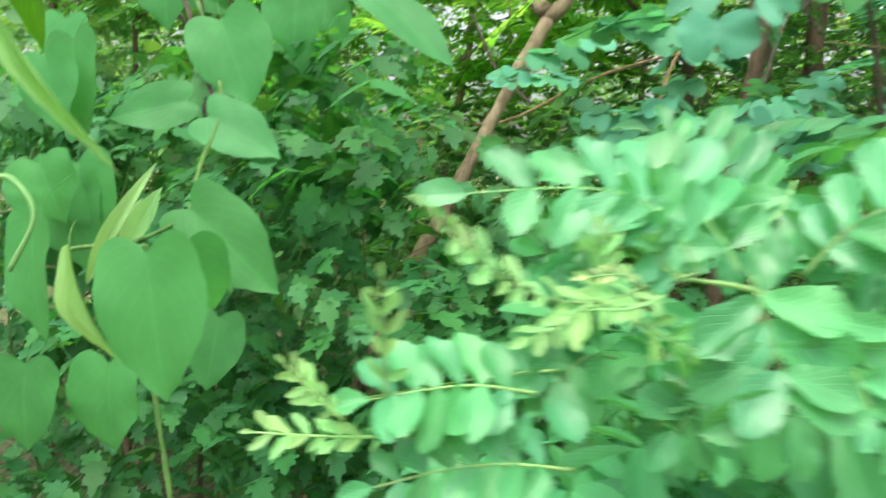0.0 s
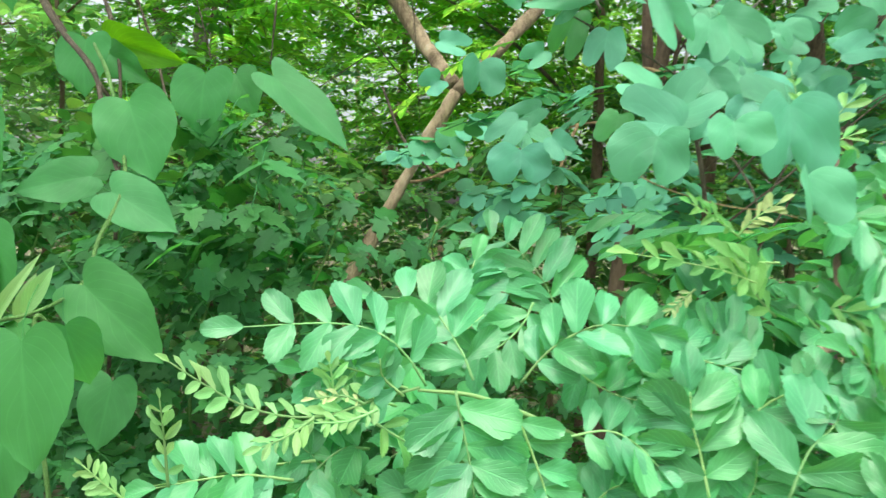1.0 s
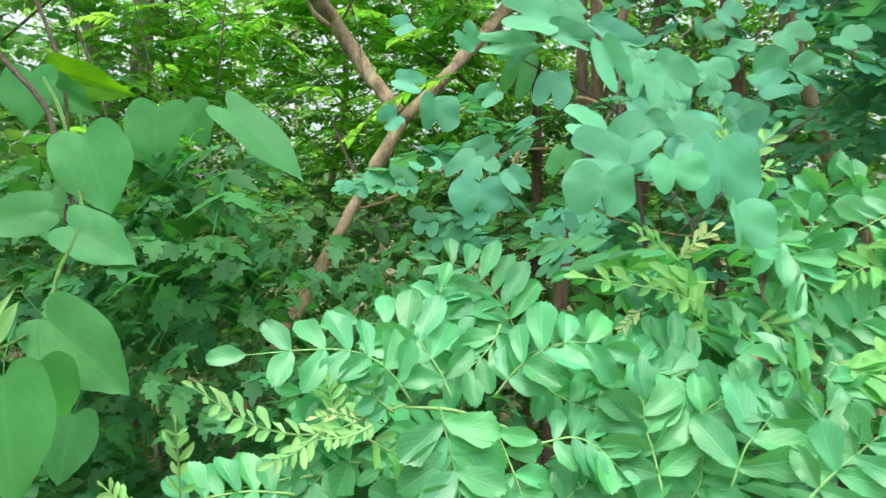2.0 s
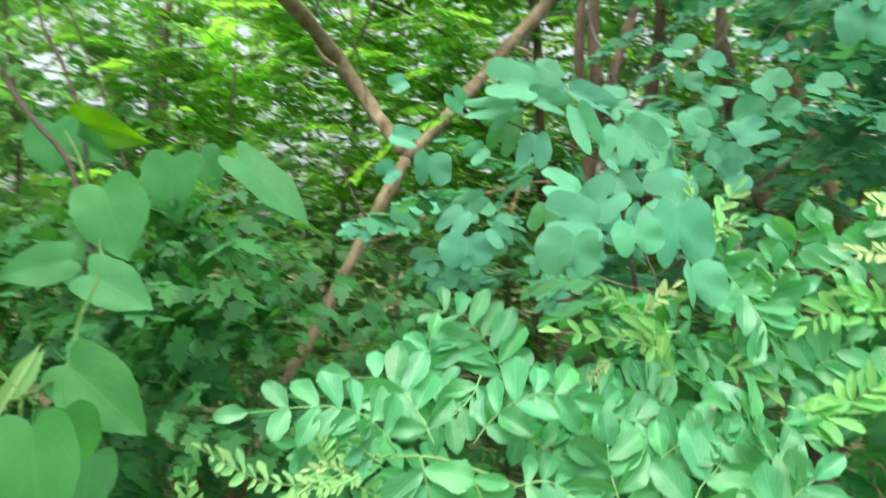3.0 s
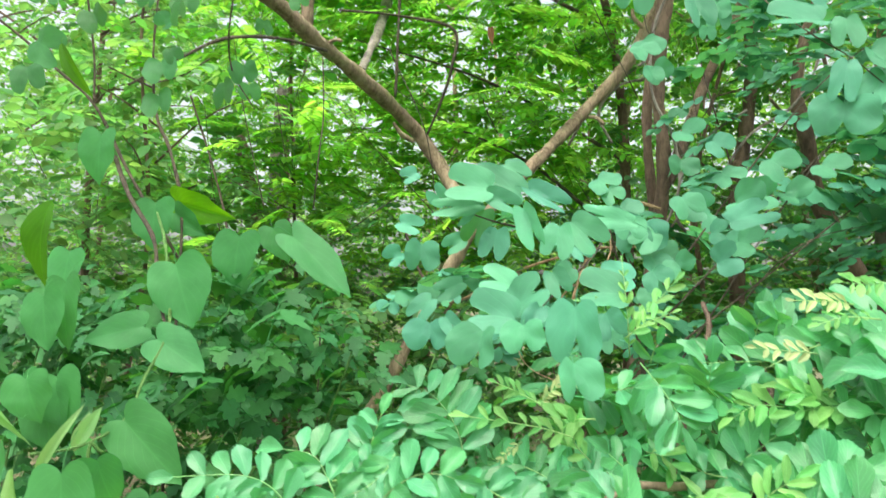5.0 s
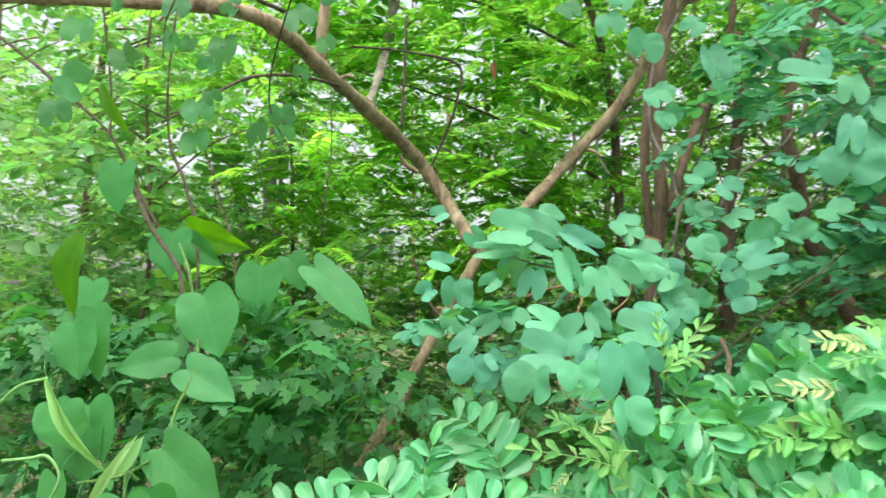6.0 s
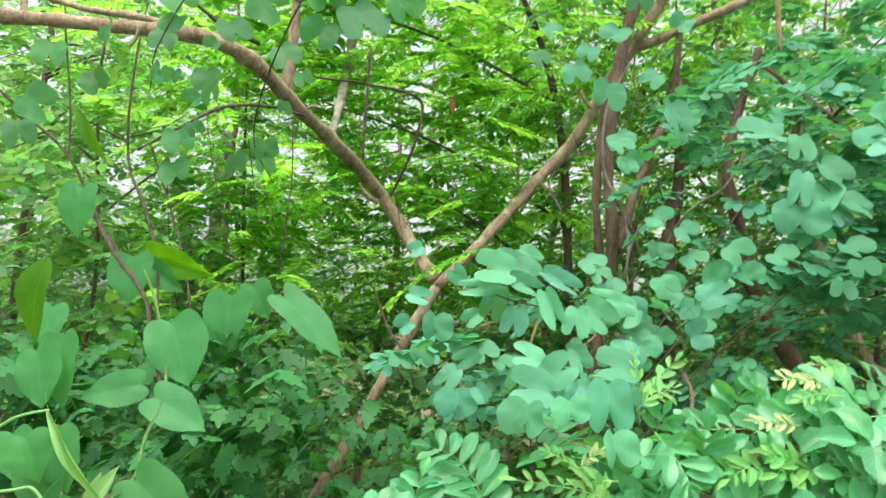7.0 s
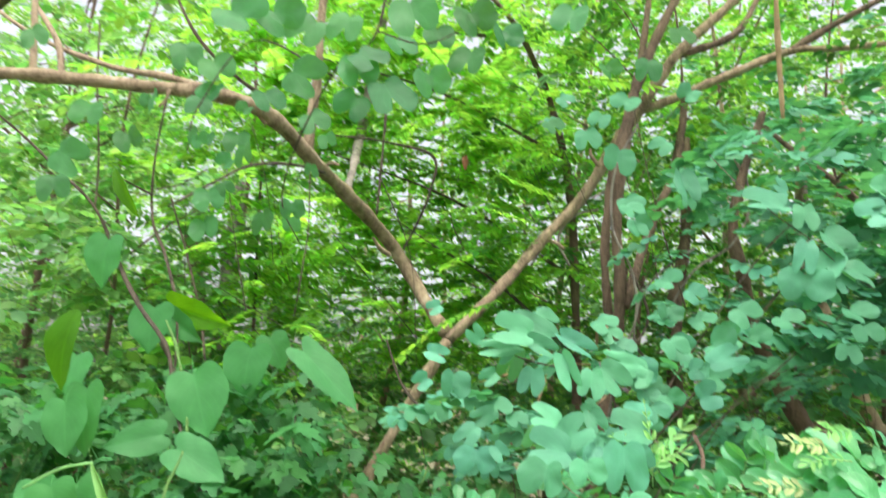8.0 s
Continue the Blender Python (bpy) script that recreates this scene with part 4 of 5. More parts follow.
heart(vine, (-0.644, 1.620, 1.979), (-0.639, 1.580, 1.853), 0.128, 5, None, 1)
heart(vine, (-0.617, 1.680, 1.961), (-0.513, 1.620, 1.893), 0.080, 30, None, 2)
heart(vine, (-0.390, 1.140, 1.654), (-0.496, 1.100, 1.627), 0.080, -8, None, 0)
heart(vine, (-0.346, 1.120, 1.629), (-0.229, 1.080, 1.575), 0.092, 0, None, 0)
heart(vine, (-0.285, 0.915, 1.501), (-0.175, 0.900, 1.404), 0.103, 4, None, 0)
heart(vine, (-0.188, 0.612, 1.484), (-0.173, 0.596, 1.366), 0.090, 0, None, 0)
heart(vine, (-0.190, 0.690, 1.486), (-0.178, 0.710, 1.414), 0.067, 0, None, 1)
heart(vine, (-0.315, 0.660, 1.501), (-0.313, 0.640, 1.397), 0.073, 30, None, 1)
heart(vine, (-0.530, 1.050, 1.526), (-0.502, 1.020, 1.409), 0.108, 8, None, 1)
heart(vine, (-0.586, 1.100, 1.711), (-0.564, 1.080, 1.603), 0.100, 10, None, 0)
heart(vine, (-0.445, 1.000, 1.279), (-0.443, 0.970, 1.157), 0.109, 5, None, 2)
heart(vine, (-0.533, 0.950, 1.288), (-0.536, 0.930, 1.171), 0.105, 0, None, 1)
heart(vine, (-0.307, 1.050, 1.338), (-0.320, 1.020, 1.239), 0.088, -5, None, 0)
heart(vine, (-0.510, 1.050, 1.556), (-0.466, 1.020, 1.456), 0.097, 5, None, 1)
heart(vine, (-0.619, 1.100, 1.548), (-0.590, 1.080, 1.457), 0.091, 5, None, 0)
heart(vine, (-0.535, 1.000, 1.555), (-0.503, 0.980, 1.480), 0.098, 5, None, 2)
heart(vine, (-0.707, 1.350, 1.819), (-0.712, 1.320, 1.724), 0.093, 0, None, 1)
heart(vine, (-0.775, 1.550, 2.159), (-0.773, 1.520, 2.024), 0.107, 0, None, 2)
heart(vine, (-0.294, 1.600, 1.910), (-0.244, 1.580, 1.825), 0.092, 0, None, 2)
heart(vine, (-0.626, 1.700, 1.997), (-0.441, 1.620, 1.937), 0.100, 40, HEART_YELLOW, 2)
long_leaf(vine, (-0.612, 1.144, 1.914), (-0.658, 1.099, 1.759), 0.087, 5, OLIVE, 1)
long_leaf(vine, (-0.510, 1.000, 2.201), (-0.460, 0.980, 2.101), 0.029, 30, OLIVE, 1)
long_leaf(vine, (-0.293, 0.700, 1.443), (-0.231, 0.680, 1.552), 0.016, 30, HEART_PALE, 1)
long_leaf(vine, (-0.345, 0.880, 1.465), (-0.304, 0.860, 1.525), 0.025, 40, HEART_PALE, 0)
long_leaf(vine, (-0.365, 0.900, 1.450), (-0.340, 0.880, 1.507), 0.020, 40, HEART_PALE, 1)
curled_leaf(vine, (-0.202, 0.450, 1.658), (-0.134, 0.430, 1.557), 0.010, 15)
curled_leaf(vine, (-0.246, 0.600, 1.492), (-0.229, 0.580, 1.397), 0.012, 20)


# ---- the small tree with two-lobed leaves ----
orchid = thing("small_tree", (0.560, 1.150, 0.0), "small tree with blue-green two-lobed leaves", "small tree")
stem(orchid, "trunk", ((0.56, 1.15, -0.03), (0.58, 1.14, 0.7), (0.62, 1.12, 1.2), (0.60, 1.08, 1.6), (0.538, 1.05, 1.85)), (0.012, 0.010, 0.008, 0.0045, 0.002), TWIG)
stem(orchid, "twig", ((0.538, 1.050, 1.849), (0.490, 0.900, 1.783), (0.449, 0.800, 1.745), (0.415, 0.720, 1.709), (0.374, 0.600, 1.672), (0.347, 0.500, 1.648)), (0.0020, 0.0018, 0.0014, 0.0013, 0.0011, 0.0007), TWIG, 6)
stem(orchid, "twig", ((0.504, 0.950, 1.812), (0.419, 0.850, 1.823), (0.354, 0.780, 1.828), (0.295, 0.740, 1.844), (0.274, 0.720, 1.855)), (0.0016, 0.0015, 0.0014, 0.0011, 0.0009), TWIG, 6)
stem(orchid, "twig", ((0.415, 0.720, 1.709), (0.437, 0.620, 1.686), (0.438, 0.550, 1.649), (0.433, 0.520, 1.628)), (0.0013, 0.0011, 0.0009, 0.0007), TWIG, 6)
stem(orchid, "twig", ((0.535, 1.000, 1.837), (0.522, 0.950, 1.785), (0.456, 0.900, 1.735), (0.441, 0.850, 1.707)), (0.0011, 0.0011, 0.0010, 0.0010), DRY, 6)
lobed(orchid, (0.350, 0.510, 1.680), (0.338, 0.497, 1.635), 0.056, 10, 2, up=0.75)
lobed(orchid, (0.382, 0.560, 1.693), (0.320, 0.547, 1.704), 0.052, -10, 1, up=0.75)
lobed(orchid, (0.380, 0.620, 1.730), (0.336, 0.607, 1.751), 0.043, 0, 3, up=0.75)
lobed(orchid, (0.383, 0.585, 1.706), (0.421, 0.572, 1.741), 0.047, 10, 1, up=0.75)
lobed(orchid, (0.393, 0.475, 1.688), (0.395, 0.462, 1.656), 0.041, 0, 2, up=0.75)
lobed(orchid, (0.409, 0.500, 1.705), (0.394, 0.487, 1.680), 0.021, 20, 4)
lobed(orchid, (0.446, 0.507, 1.707), (0.446, 0.494, 1.641), 0.051, 0, 2, up=0.75)
lobed(orchid, (0.442, 0.465, 1.652), (0.448, 0.452, 1.610), 0.042, 0, 2, up=0.75)
lobed(orchid, (0.510, 0.640, 1.724), (0.448, 0.627, 1.732), 0.056, 0, 1, up=0.75)
lobed(orchid, (0.527, 0.680, 1.745), (0.483, 0.667, 1.754), 0.040, 10, 3)
lobed(orchid, (0.434, 0.650, 1.808), (0.426, 0.637, 1.761), 0.038, 0, 0, up=0.42)
lobed(orchid, (0.450, 0.670, 1.816), (0.494, 0.657, 1.777), 0.044, 0, 1, up=0.42)
lobed(orchid, (0.390, 0.660, 1.832), (0.414, 0.647, 1.773), 0.030, 20, 4, up=0.42)
lobed(orchid, (0.535, 0.750, 1.827), (0.455, 0.737, 1.840), 0.031, 0, 0)
lobed(orchid, (0.396, 0.720, 1.867), (0.455, 0.707, 1.832), 0.032, 0, 4)
lobed(orchid, (0.343, 0.700, 1.864), (0.275, 0.687, 1.873), 0.054, 0, 1, up=0.42)
lobed(orchid, (0.384, 0.735, 1.865), (0.307, 0.722, 1.901), 0.048, 0, 3, up=0.42)
lobed(orchid, (0.328, 0.720, 1.846), (0.252, 0.707, 1.837), 0.029, 0, 0)
lobed(orchid, (0.342, 0.695, 1.855), (0.391, 0.682, 1.830), 0.028, 0, 4)
lobed(orchid, (0.323, 0.740, 1.852), (0.288, 0.727, 1.815), 0.027, 0, 2)
lobed(orchid, (0.331, 0.785, 1.847), (0.308, 0.772, 1.786), 0.037, 0, 1, LOBED_BACKLIT)
lobed(orchid, (0.354, 0.720, 1.811), (0.343, 0.707, 1.763), 0.040, 0, 0)
lobed(orchid, (0.298, 0.800, 1.806), (0.270, 0.787, 1.784), 0.028, 0, 4)
lobed(orchid, (0.228, 0.860, 1.803), (0.228, 0.847, 1.752), 0.051, 0, 2)
lobed(orchid, (0.267, 0.700, 1.683), (0.266, 0.687, 1.641), 0.059, 0, 2)
lobed(orchid, (0.265, 0.720, 1.716), (0.234, 0.707, 1.685), 0.034, 0, 3)
lobed(orchid, (0.298, 0.800, 1.742), (0.254, 0.787, 1.720), 0.030, 0, 0)
lobed(orchid, (0.425, 0.620, 1.749), (0.443, 0.607, 1.717), 0.028, 0, 4)
lobed(orchid, (0.595, 1.020, 1.861), (0.576, 1.007, 1.803), 0.084, 0, 2)
lobed(orchid, (0.653, 1.000, 1.964), (0.651, 0.987, 1.929), 0.050, 0, 2)
lobed(orchid, (0.656, 1.050, 1.814), (0.589, 1.037, 1.780), 0.056, 0, 0)
lobed(orchid, (0.361, 0.760, 1.909), (0.398, 0.747, 1.885), 0.033, 0, 3)
lobed(orchid, (0.270, 0.800, 1.861), (0.247, 0.787, 1.885), 0.030, 0, 0)
lobed(orchid, (0.176, 0.950, 1.848), (0.223, 0.937, 1.835), 0.034, 0, 1)
lobed(orchid, (0.464, 0.780, 1.793), (0.480, 0.767, 1.771), 0.025, 0, 4)
lobed(orchid, (0.178, 0.950, 1.796), (0.151, 0.937, 1.777), 0.036, 0, 2)
lobed(orchid, (0.194, 1.000, 1.944), (0.165, 0.987, 1.929), 0.030, 0, 1)
lobed(orchid, (0.454, 0.720, 1.761), (0.434, 0.707, 1.744), 0.030, 0, 3)
lobed(orchid, (0.341, 0.580, 1.684), (0.363, 0.567, 1.672), 0.021, 20, 2)
lobed(orchid, (0.292, 0.660, 1.693), (0.311, 0.647, 1.672), 0.024, 0, 1)
lobed(orchid, (0.361, 0.680, 1.720), (0.347, 0.667, 1.682), 0.037, 0, 0, LOBED_BACKLIT)
lobed(orchid, (0.423, 0.600, 1.699), (0.403, 0.587, 1.682), 0.023, 0, 2)
lobed(orchid, (0.486, 0.600, 1.701), (0.498, 0.587, 1.669), 0.036, 10, 1)
lobed(orchid, (0.580, 0.850, 1.765), (0.595, 0.837, 1.737), 0.044, 0, 0)
lobed(orchid, (0.728, 1.100, 2.020), (0.761, 1.087, 1.993), 0.054, 0, 1)
lobed(orchid, (0.817, 1.150, 1.926), (0.863, 1.137, 1.929), 0.062, 0, 2)
lobed(orchid, (0.777, 1.150, 1.862), (0.816, 1.137, 1.833), 0.064, 0, 0)
lobed(orchid, (0.724, 1.100, 1.886), (0.696, 1.087, 1.861), 0.044, 0, 3)
lobed(orchid, (0.823, 0.840, 2.139), (0.730, 0.827, 2.147), 0.060, 0, 1, up=0.70)
lobed(orchid, (0.853, 0.830, 2.138), (0.851, 0.817, 2.083), 0.045, 0, 0, up=0.70)
lobed(orchid, (0.882, 0.820, 2.086), (0.923, 0.807, 2.040), 0.059, 0, 4, up=0.70)
lobed(orchid, (0.846, 0.810, 2.065), (0.828, 0.797, 1.999), 0.037, 15, 3, up=0.70)
lobed(orchid, (0.895, 0.810, 2.045), (0.856, 0.797, 1.991), 0.046, 0, 1, up=0.70)
lobed(orchid, (0.844, 0.820, 2.009), (0.833, 0.807, 1.947), 0.085, 0, 2, up=0.70)
lobed(orchid, (0.891, 0.800, 2.004), (0.910, 0.787, 1.971), 0.036, 0, 0, up=0.70)
lobed(orchid, (0.907, 0.800, 2.021), (0.963, 0.787, 2.000), 0.045, 0, 3, up=0.70)
lobed(orchid, (0.985, 0.800, 2.130), (0.925, 0.787, 2.102), 0.058, 0, 1, up=0.70)
lobed(orchid, (0.653, 0.900, 2.214), (0.669, 0.887, 2.141), 0.043, 10, 4, up=0.70)
lobed(orchid, (0.838, 0.860, 2.175), (0.806, 0.847, 2.193), 0.034, 0, 0)
lobed(orchid, (0.984, 0.840, 2.187), (1.018, 0.827, 2.160), 0.051, 0, 2)
lobed(orchid, (0.603, 1.200, 2.372), (0.592, 1.187, 2.299), 0.078, 0, 1, LOBED_MANY)
lobed(orchid, (0.620, 1.200, 2.253), (0.642, 1.187, 2.213), 0.068, 0, 0, LOBED_MANY)
lobed(orchid, (0.641, 1.200, 2.199), (0.663, 1.187, 2.157), 0.052, 20, 2, LOBED_MANY)
lobed(orchid, (0.433, 1.200, 2.445), (0.457, 1.187, 2.408), 0.040, 0, 3, LOBED_MANY)
lobed(orchid, (0.627, 1.200, 2.507), (0.599, 1.187, 2.461), 0.068, 0, 4, LOBED_MANY)
lobed(orchid, (0.522, 1.200, 2.418), (0.531, 1.187, 2.358), 0.061, 0, 0, LOBED_MANY)
lobed(orchid, (0.562, 1.200, 2.460), (0.540, 1.187, 2.418), 0.049, 0, 1, LOBED_MANY)
lobed(orchid, (0.780, 1.200, 2.535), (0.747, 1.187, 2.497), 0.052, 0, 2, LOBED_MANY)
lobed(orchid, (0.765, 1.200, 2.329), (0.765, 1.187, 2.258), 0.047, 10, 0, LOBED_MANY)
lobed(orchid, (0.717, 1.200, 2.400), (0.681, 1.187, 2.369), 0.052, 0, 3, LOBED_MANY)
stem(orchid, "twig", ((0.873, 1.210, 2.601), (0.784, 1.210, 2.534), (0.706, 1.210, 2.432), (0.639, 1.210, 2.271), (0.606, 1.210, 2.370), (0.516, 1.210, 2.437)), (0.0016, 0.0014, 0.0013, 0.0012, 0.0010, 0.0008), TWIG, 6)
lobed(orchid, (0.528, 0.980, 1.911), (0.546, 0.960, 1.883), 0.037, 0, 0)
lobed(orchid, (0.661, 1.000, 1.890), (0.703, 0.980, 1.871), 0.053, 0, 4)
lobed(orchid, (0.720, 0.950, 1.852), (0.815, 1.000, 1.889), 0.050, 0, 0)
lobed(orchid, (0.698, 0.950, 1.785), (0.735, 0.930, 1.803), 0.053, 0, 1)
lobed(orchid, (0.713, 1.050, 1.845), (0.738, 1.030, 1.847), 0.044, 0, 3)
lobed(orchid, (0.604, 0.980, 1.836), (0.564, 0.960, 1.804), 0.044, 0, 0)
stem(orchid, "twig", ((0.454, 0.500, 1.623), (0.441, 0.520, 1.628), (0.422, 0.540, 1.630), (0.398, 0.580, 1.639), (0.385, 0.660, 1.656), (0.392, 0.780, 1.682)), (0.0006, 0.0007, 0.0006, 0.0007, 0.0007, 0.0008), DRY, 6)
lobed(orchid, (0.572, 0.987, 1.843), (0.570, 0.973, 1.794), 0.055, 0, 1)
lobed(orchid, (0.584, 0.909, 1.740), (0.596, 0.891, 1.711), 0.042, 0, 2)
lobed(orchid, (0.604, 0.990, 1.794), (0.617, 0.970, 1.762), 0.045, 0, 4)
lobed(orchid, (0.549, 0.994, 1.884), (0.576, 0.966, 1.861), 0.050, 0, 1)
stem(orchid, "twig", ((0.819, 1.200, 2.371), (0.802, 0.980, 2.221), (0.820, 0.860, 2.125), (0.857, 0.820, 2.074), (0.900, 0.800, 2.021), (0.942, 0.780, 1.980)), (0.0013, 0.0011, 0.0010, 0.0008, 0.0008, 0.0007), TWIG, 6)
lobed(orchid, (0.677, 0.977, 2.236), (0.688, 0.963, 2.202), 0.040, 0, 0, LOBED_MANY)
lobed(orchid, (0.691, 0.971, 2.186), (0.690, 0.969, 2.160), 0.027, 0, 1, LOBED_MANY)
lobed(orchid, (0.707, 0.977, 2.227), (0.707, 0.963, 2.190), 0.038, 0, 2, LOBED_MANY)
lobed(orchid, (0.599, 1.114, 2.209), (0.624, 1.086, 2.182), 0.052, 0, 3, LOBED_MANY)
lobed(orchid, (0.619, 1.105, 2.161), (0.627, 1.095, 2.127), 0.038, 0, 4, LOBED_MANY)
lobed(orchid, (1.016, 1.008, 1.907), (1.005, 0.992, 1.866), 0.047, 0, 0, LOBED_MANY)
lobed(orchid, (0.994, 0.911, 1.934), (0.997, 0.889, 1.897), 0.051, 0, 1, LOBED_MANY)
lobed(orchid, (0.746, 1.016, 1.894), (0.788, 0.984, 1.882), 0.072, 0, 2, LOBED_MANY)
lobed(orchid, (0.820, 1.066, 1.979), (0.848, 1.034, 1.950), 0.065, 0, 3, LOBED_MANY)
lobed(orchid, (0.678, 1.116, 2.044), (0.708, 1.084, 2.023), 0.059, 0, 4, LOBED_MANY)
lobed(orchid, (0.749, 1.116, 1.965), (0.774, 1.084, 1.940), 0.059, 0, 0, LOBED_MANY)
lobed(orchid, (0.887, 1.017, 1.958), (0.912, 0.983, 1.938), 0.063, 0, 1, LOBED_MANY)
lobed(orchid, (0.854, 1.098, 1.923), (0.882, 1.062, 1.903), 0.066, 0, 2, LOBED_MANY)
lobed(orchid, (0.645, 0.962, 1.895), (0.664, 0.938, 1.861), 0.052, 0, 3, LOBED_MANY)
lobed(orchid, (0.547, 0.868, 1.844), (0.549, 0.852, 1.805), 0.046, 0, 4, LOBED_MANY)
lobed(orchid, (0.511, 0.993, 1.931), (0.540, 0.967, 1.908), 0.054, 0, 0, LOBED_MANY)
lobed(orchid, (0.777, 1.118, 1.836), (0.810, 1.082, 1.827), 0.066, 0, 1, LOBED_MANY)
lobed(orchid, (0.624, 0.911, 1.786), (0.640, 0.889, 1.758), 0.047, 0, 2, LOBED_MANY)
lobed(orchid, (1.007, 1.013, 2.135), (1.029, 0.987, 2.107), 0.056, 0, 3, LOBED_MANY)
lobed(orchid, (1.028, 1.016, 1.981), (1.055, 0.984, 1.948), 0.071, 0, 4, LOBED_MANY)
lobed(orchid, (0.429, 1.005, 2.412), (0.457, 0.995, 2.390), 0.040, 0, 0, LOBED_MANY)


# ---- leaves of a second two-lobed shoot, hanging over the clearing ----
overhang = thing("overhanging_shoot", (0.075, 0.750, 2.598), "two-lobed leaves on thin shoots hanging from above", "climbing plant")
stem(overhang, "twig", ((0.079, 0.700, 2.596), (0.069, 0.660, 2.357), (-0.018, 0.750, 2.316), (-0.098, 0.850, 2.201), (-0.127, 0.920, 2.120), (-0.093, 0.950, 2.050)), (0.0020, 0.0017, 0.0016, 0.0017, 0.0014, 0.0011), TWIG, 6)
stem(overhang, "twig", ((0.069, 0.660, 2.357), (0.157, 0.620, 2.317), (0.238, 0.650, 2.380)), (0.0015, 0.0013, 0.0009), TWIG, 6)
stem(overhang, "twig", ((-0.018, 0.750, 2.316), (-0.183, 0.800, 2.404), (-0.280, 0.820, 2.270), (-0.289, 0.820, 2.180)), (0.0016, 0.0015, 0.0014, 0.0010), TWIG, 6)
lobed(overhang, (-0.682, 0.907, 2.464), (-0.649, 0.893, 2.412), 0.051, 0, 0, LOBED_BACKLIT)
lobed(overhang, (-0.704, 1.213, 2.430), (-0.700, 1.187, 2.359), 0.071, 0, 1, LOBED_BACKLIT)
lobed(overhang, (-0.623, 1.258, 2.375), (-0.588, 1.242, 2.316), 0.063, 0, 2, LOBED_BACKLIT)
lobed(overhang, (-0.826, 1.313, 2.269), (-0.799, 1.287, 2.198), 0.074, 0, 3, LOBED_BACKLIT)
lobed(overhang, (-0.261, 1.007, 2.291), (-0.251, 0.993, 2.237), 0.053, 0, 4, LOBED_BACKLIT)
lobed(overhang, (-0.088, 0.913, 2.307), (-0.056, 0.887, 2.255), 0.058, 0, 0, LOBED_BACKLIT)
lobed(overhang, (0.230, 0.710, 2.354), (0.216, 0.690, 2.294), 0.057, 0, 1, LOBED_BACKLIT)
lobed(overhang, (0.285, 0.760, 2.426), (0.300, 0.740, 2.371), 0.053, 0, 2, LOBED_BACKLIT)
lobed(overhang, (0.418, 1.111, 2.399), (0.447, 1.089, 2.372), 0.048, 0, 3, LOBED_BACKLIT)
lobed(overhang, (0.042, 0.667, 2.238), (0.024, 0.653, 2.187), 0.055, 0, 4, LOBED_BACKLIT)
lobed(overhang, (0.048, 0.613, 2.291), (0.094, 0.587, 2.254), 0.059, 0, 0, LOBED_BACKLIT)
lobed(overhang, (0.125, 0.613, 2.384), (0.151, 0.587, 2.306), 0.073, 0, 1, LOBED_BACKLIT)
lobed(overhang, (-0.113, 0.667, 2.389), (-0.060, 0.633, 2.320), 0.077, 0, 2, LOBED_BACKLIT)
lobed(overhang, (-0.361, 0.911, 2.447), (-0.336, 0.889, 2.384), 0.059, 0, 3, LOBED_BACKLIT)
lobed(overhang, (-0.278, 0.862, 2.387), (-0.236, 0.838, 2.326), 0.065, 0, 4, LOBED_BACKLIT)
lobed(overhang, (0.754, 1.214, 2.710), (0.767, 1.186, 2.648), 0.063, 0, 0, LOBED_BACKLIT)
lobed(overhang, (0.441, 0.915, 2.568), (0.418, 0.885, 2.492), 0.069, 0, 1, LOBED_BACKLIT)
lobed(overhang, (-0.115, 0.944, 2.129), (-0.106, 0.936, 2.085), 0.046, 0, 2, LOBED_BACKLIT)
lobed(overhang, (-0.195, 0.856, 2.213), (-0.193, 0.844, 2.167), 0.046, 20, 3, LOBED_BACKLIT)
lobed(overhang, (-0.308, 1.011, 2.163), (-0.286, 0.989, 2.105), 0.061, 0, 4, LOBED_BACKLIT)
lobed(overhang, (-0.201, 1.054, 2.134), (-0.194, 1.046, 2.078), 0.060, 20, 0, LOBED_BACKLIT)
lobed(overhang, (-0.129, 1.002, 2.112), (-0.120, 0.998, 2.076), 0.038, -30, 1, LOBED_BACKLIT)
lobed(overhang, (-0.233, 0.907, 2.201), (-0.254, 0.893, 2.178), 0.039, 0, 2, LOBED_BACKLIT)
lobed(overhang, (-0.261, 0.954, 2.166), (-0.242, 0.946, 2.139), 0.032, 0, 3, LOBED_BACKLIT)
lobed(overhang, (-0.302, 0.953, 2.270), (-0.307, 0.947, 2.236), 0.036, 0, 4, LOBED_BACKLIT)
lobed(overhang, (-0.280, 0.811, 2.225), (-0.276, 0.809, 2.192), 0.033, 60, 0, LOBED_BACKLIT)
lobed(overhang, (-0.265, 0.803, 2.210), (-0.251, 0.797, 2.183), 0.029, 20, 1, LOBED_BACKLIT)
lobed(overhang, (-0.391, 0.851, 2.307), (-0.387, 0.849, 2.277), 0.030, 40, 2, LOBED_BACKLIT)
lobed(overhang, (-0.888, 1.422, 2.377), (-0.791, 1.378, 2.324), 0.097, 0, 3, LOBED_BACKLIT)
lobed(overhang, (-0.310, 1.010, 2.097), (-0.289, 0.990, 2.044), 0.057, 0, 4, LOBED_BACKLIT)
lobed(overhang, (-0.084, 0.953, 2.214), (-0.081, 0.947, 2.183), 0.032, -60, 0, LOBED_BACKLIT)
lobed(overhang, (-0.111, 1.206, 2.376), (-0.094, 1.194, 2.335), 0.042, 0, 1, LOBED_BACKLIT)
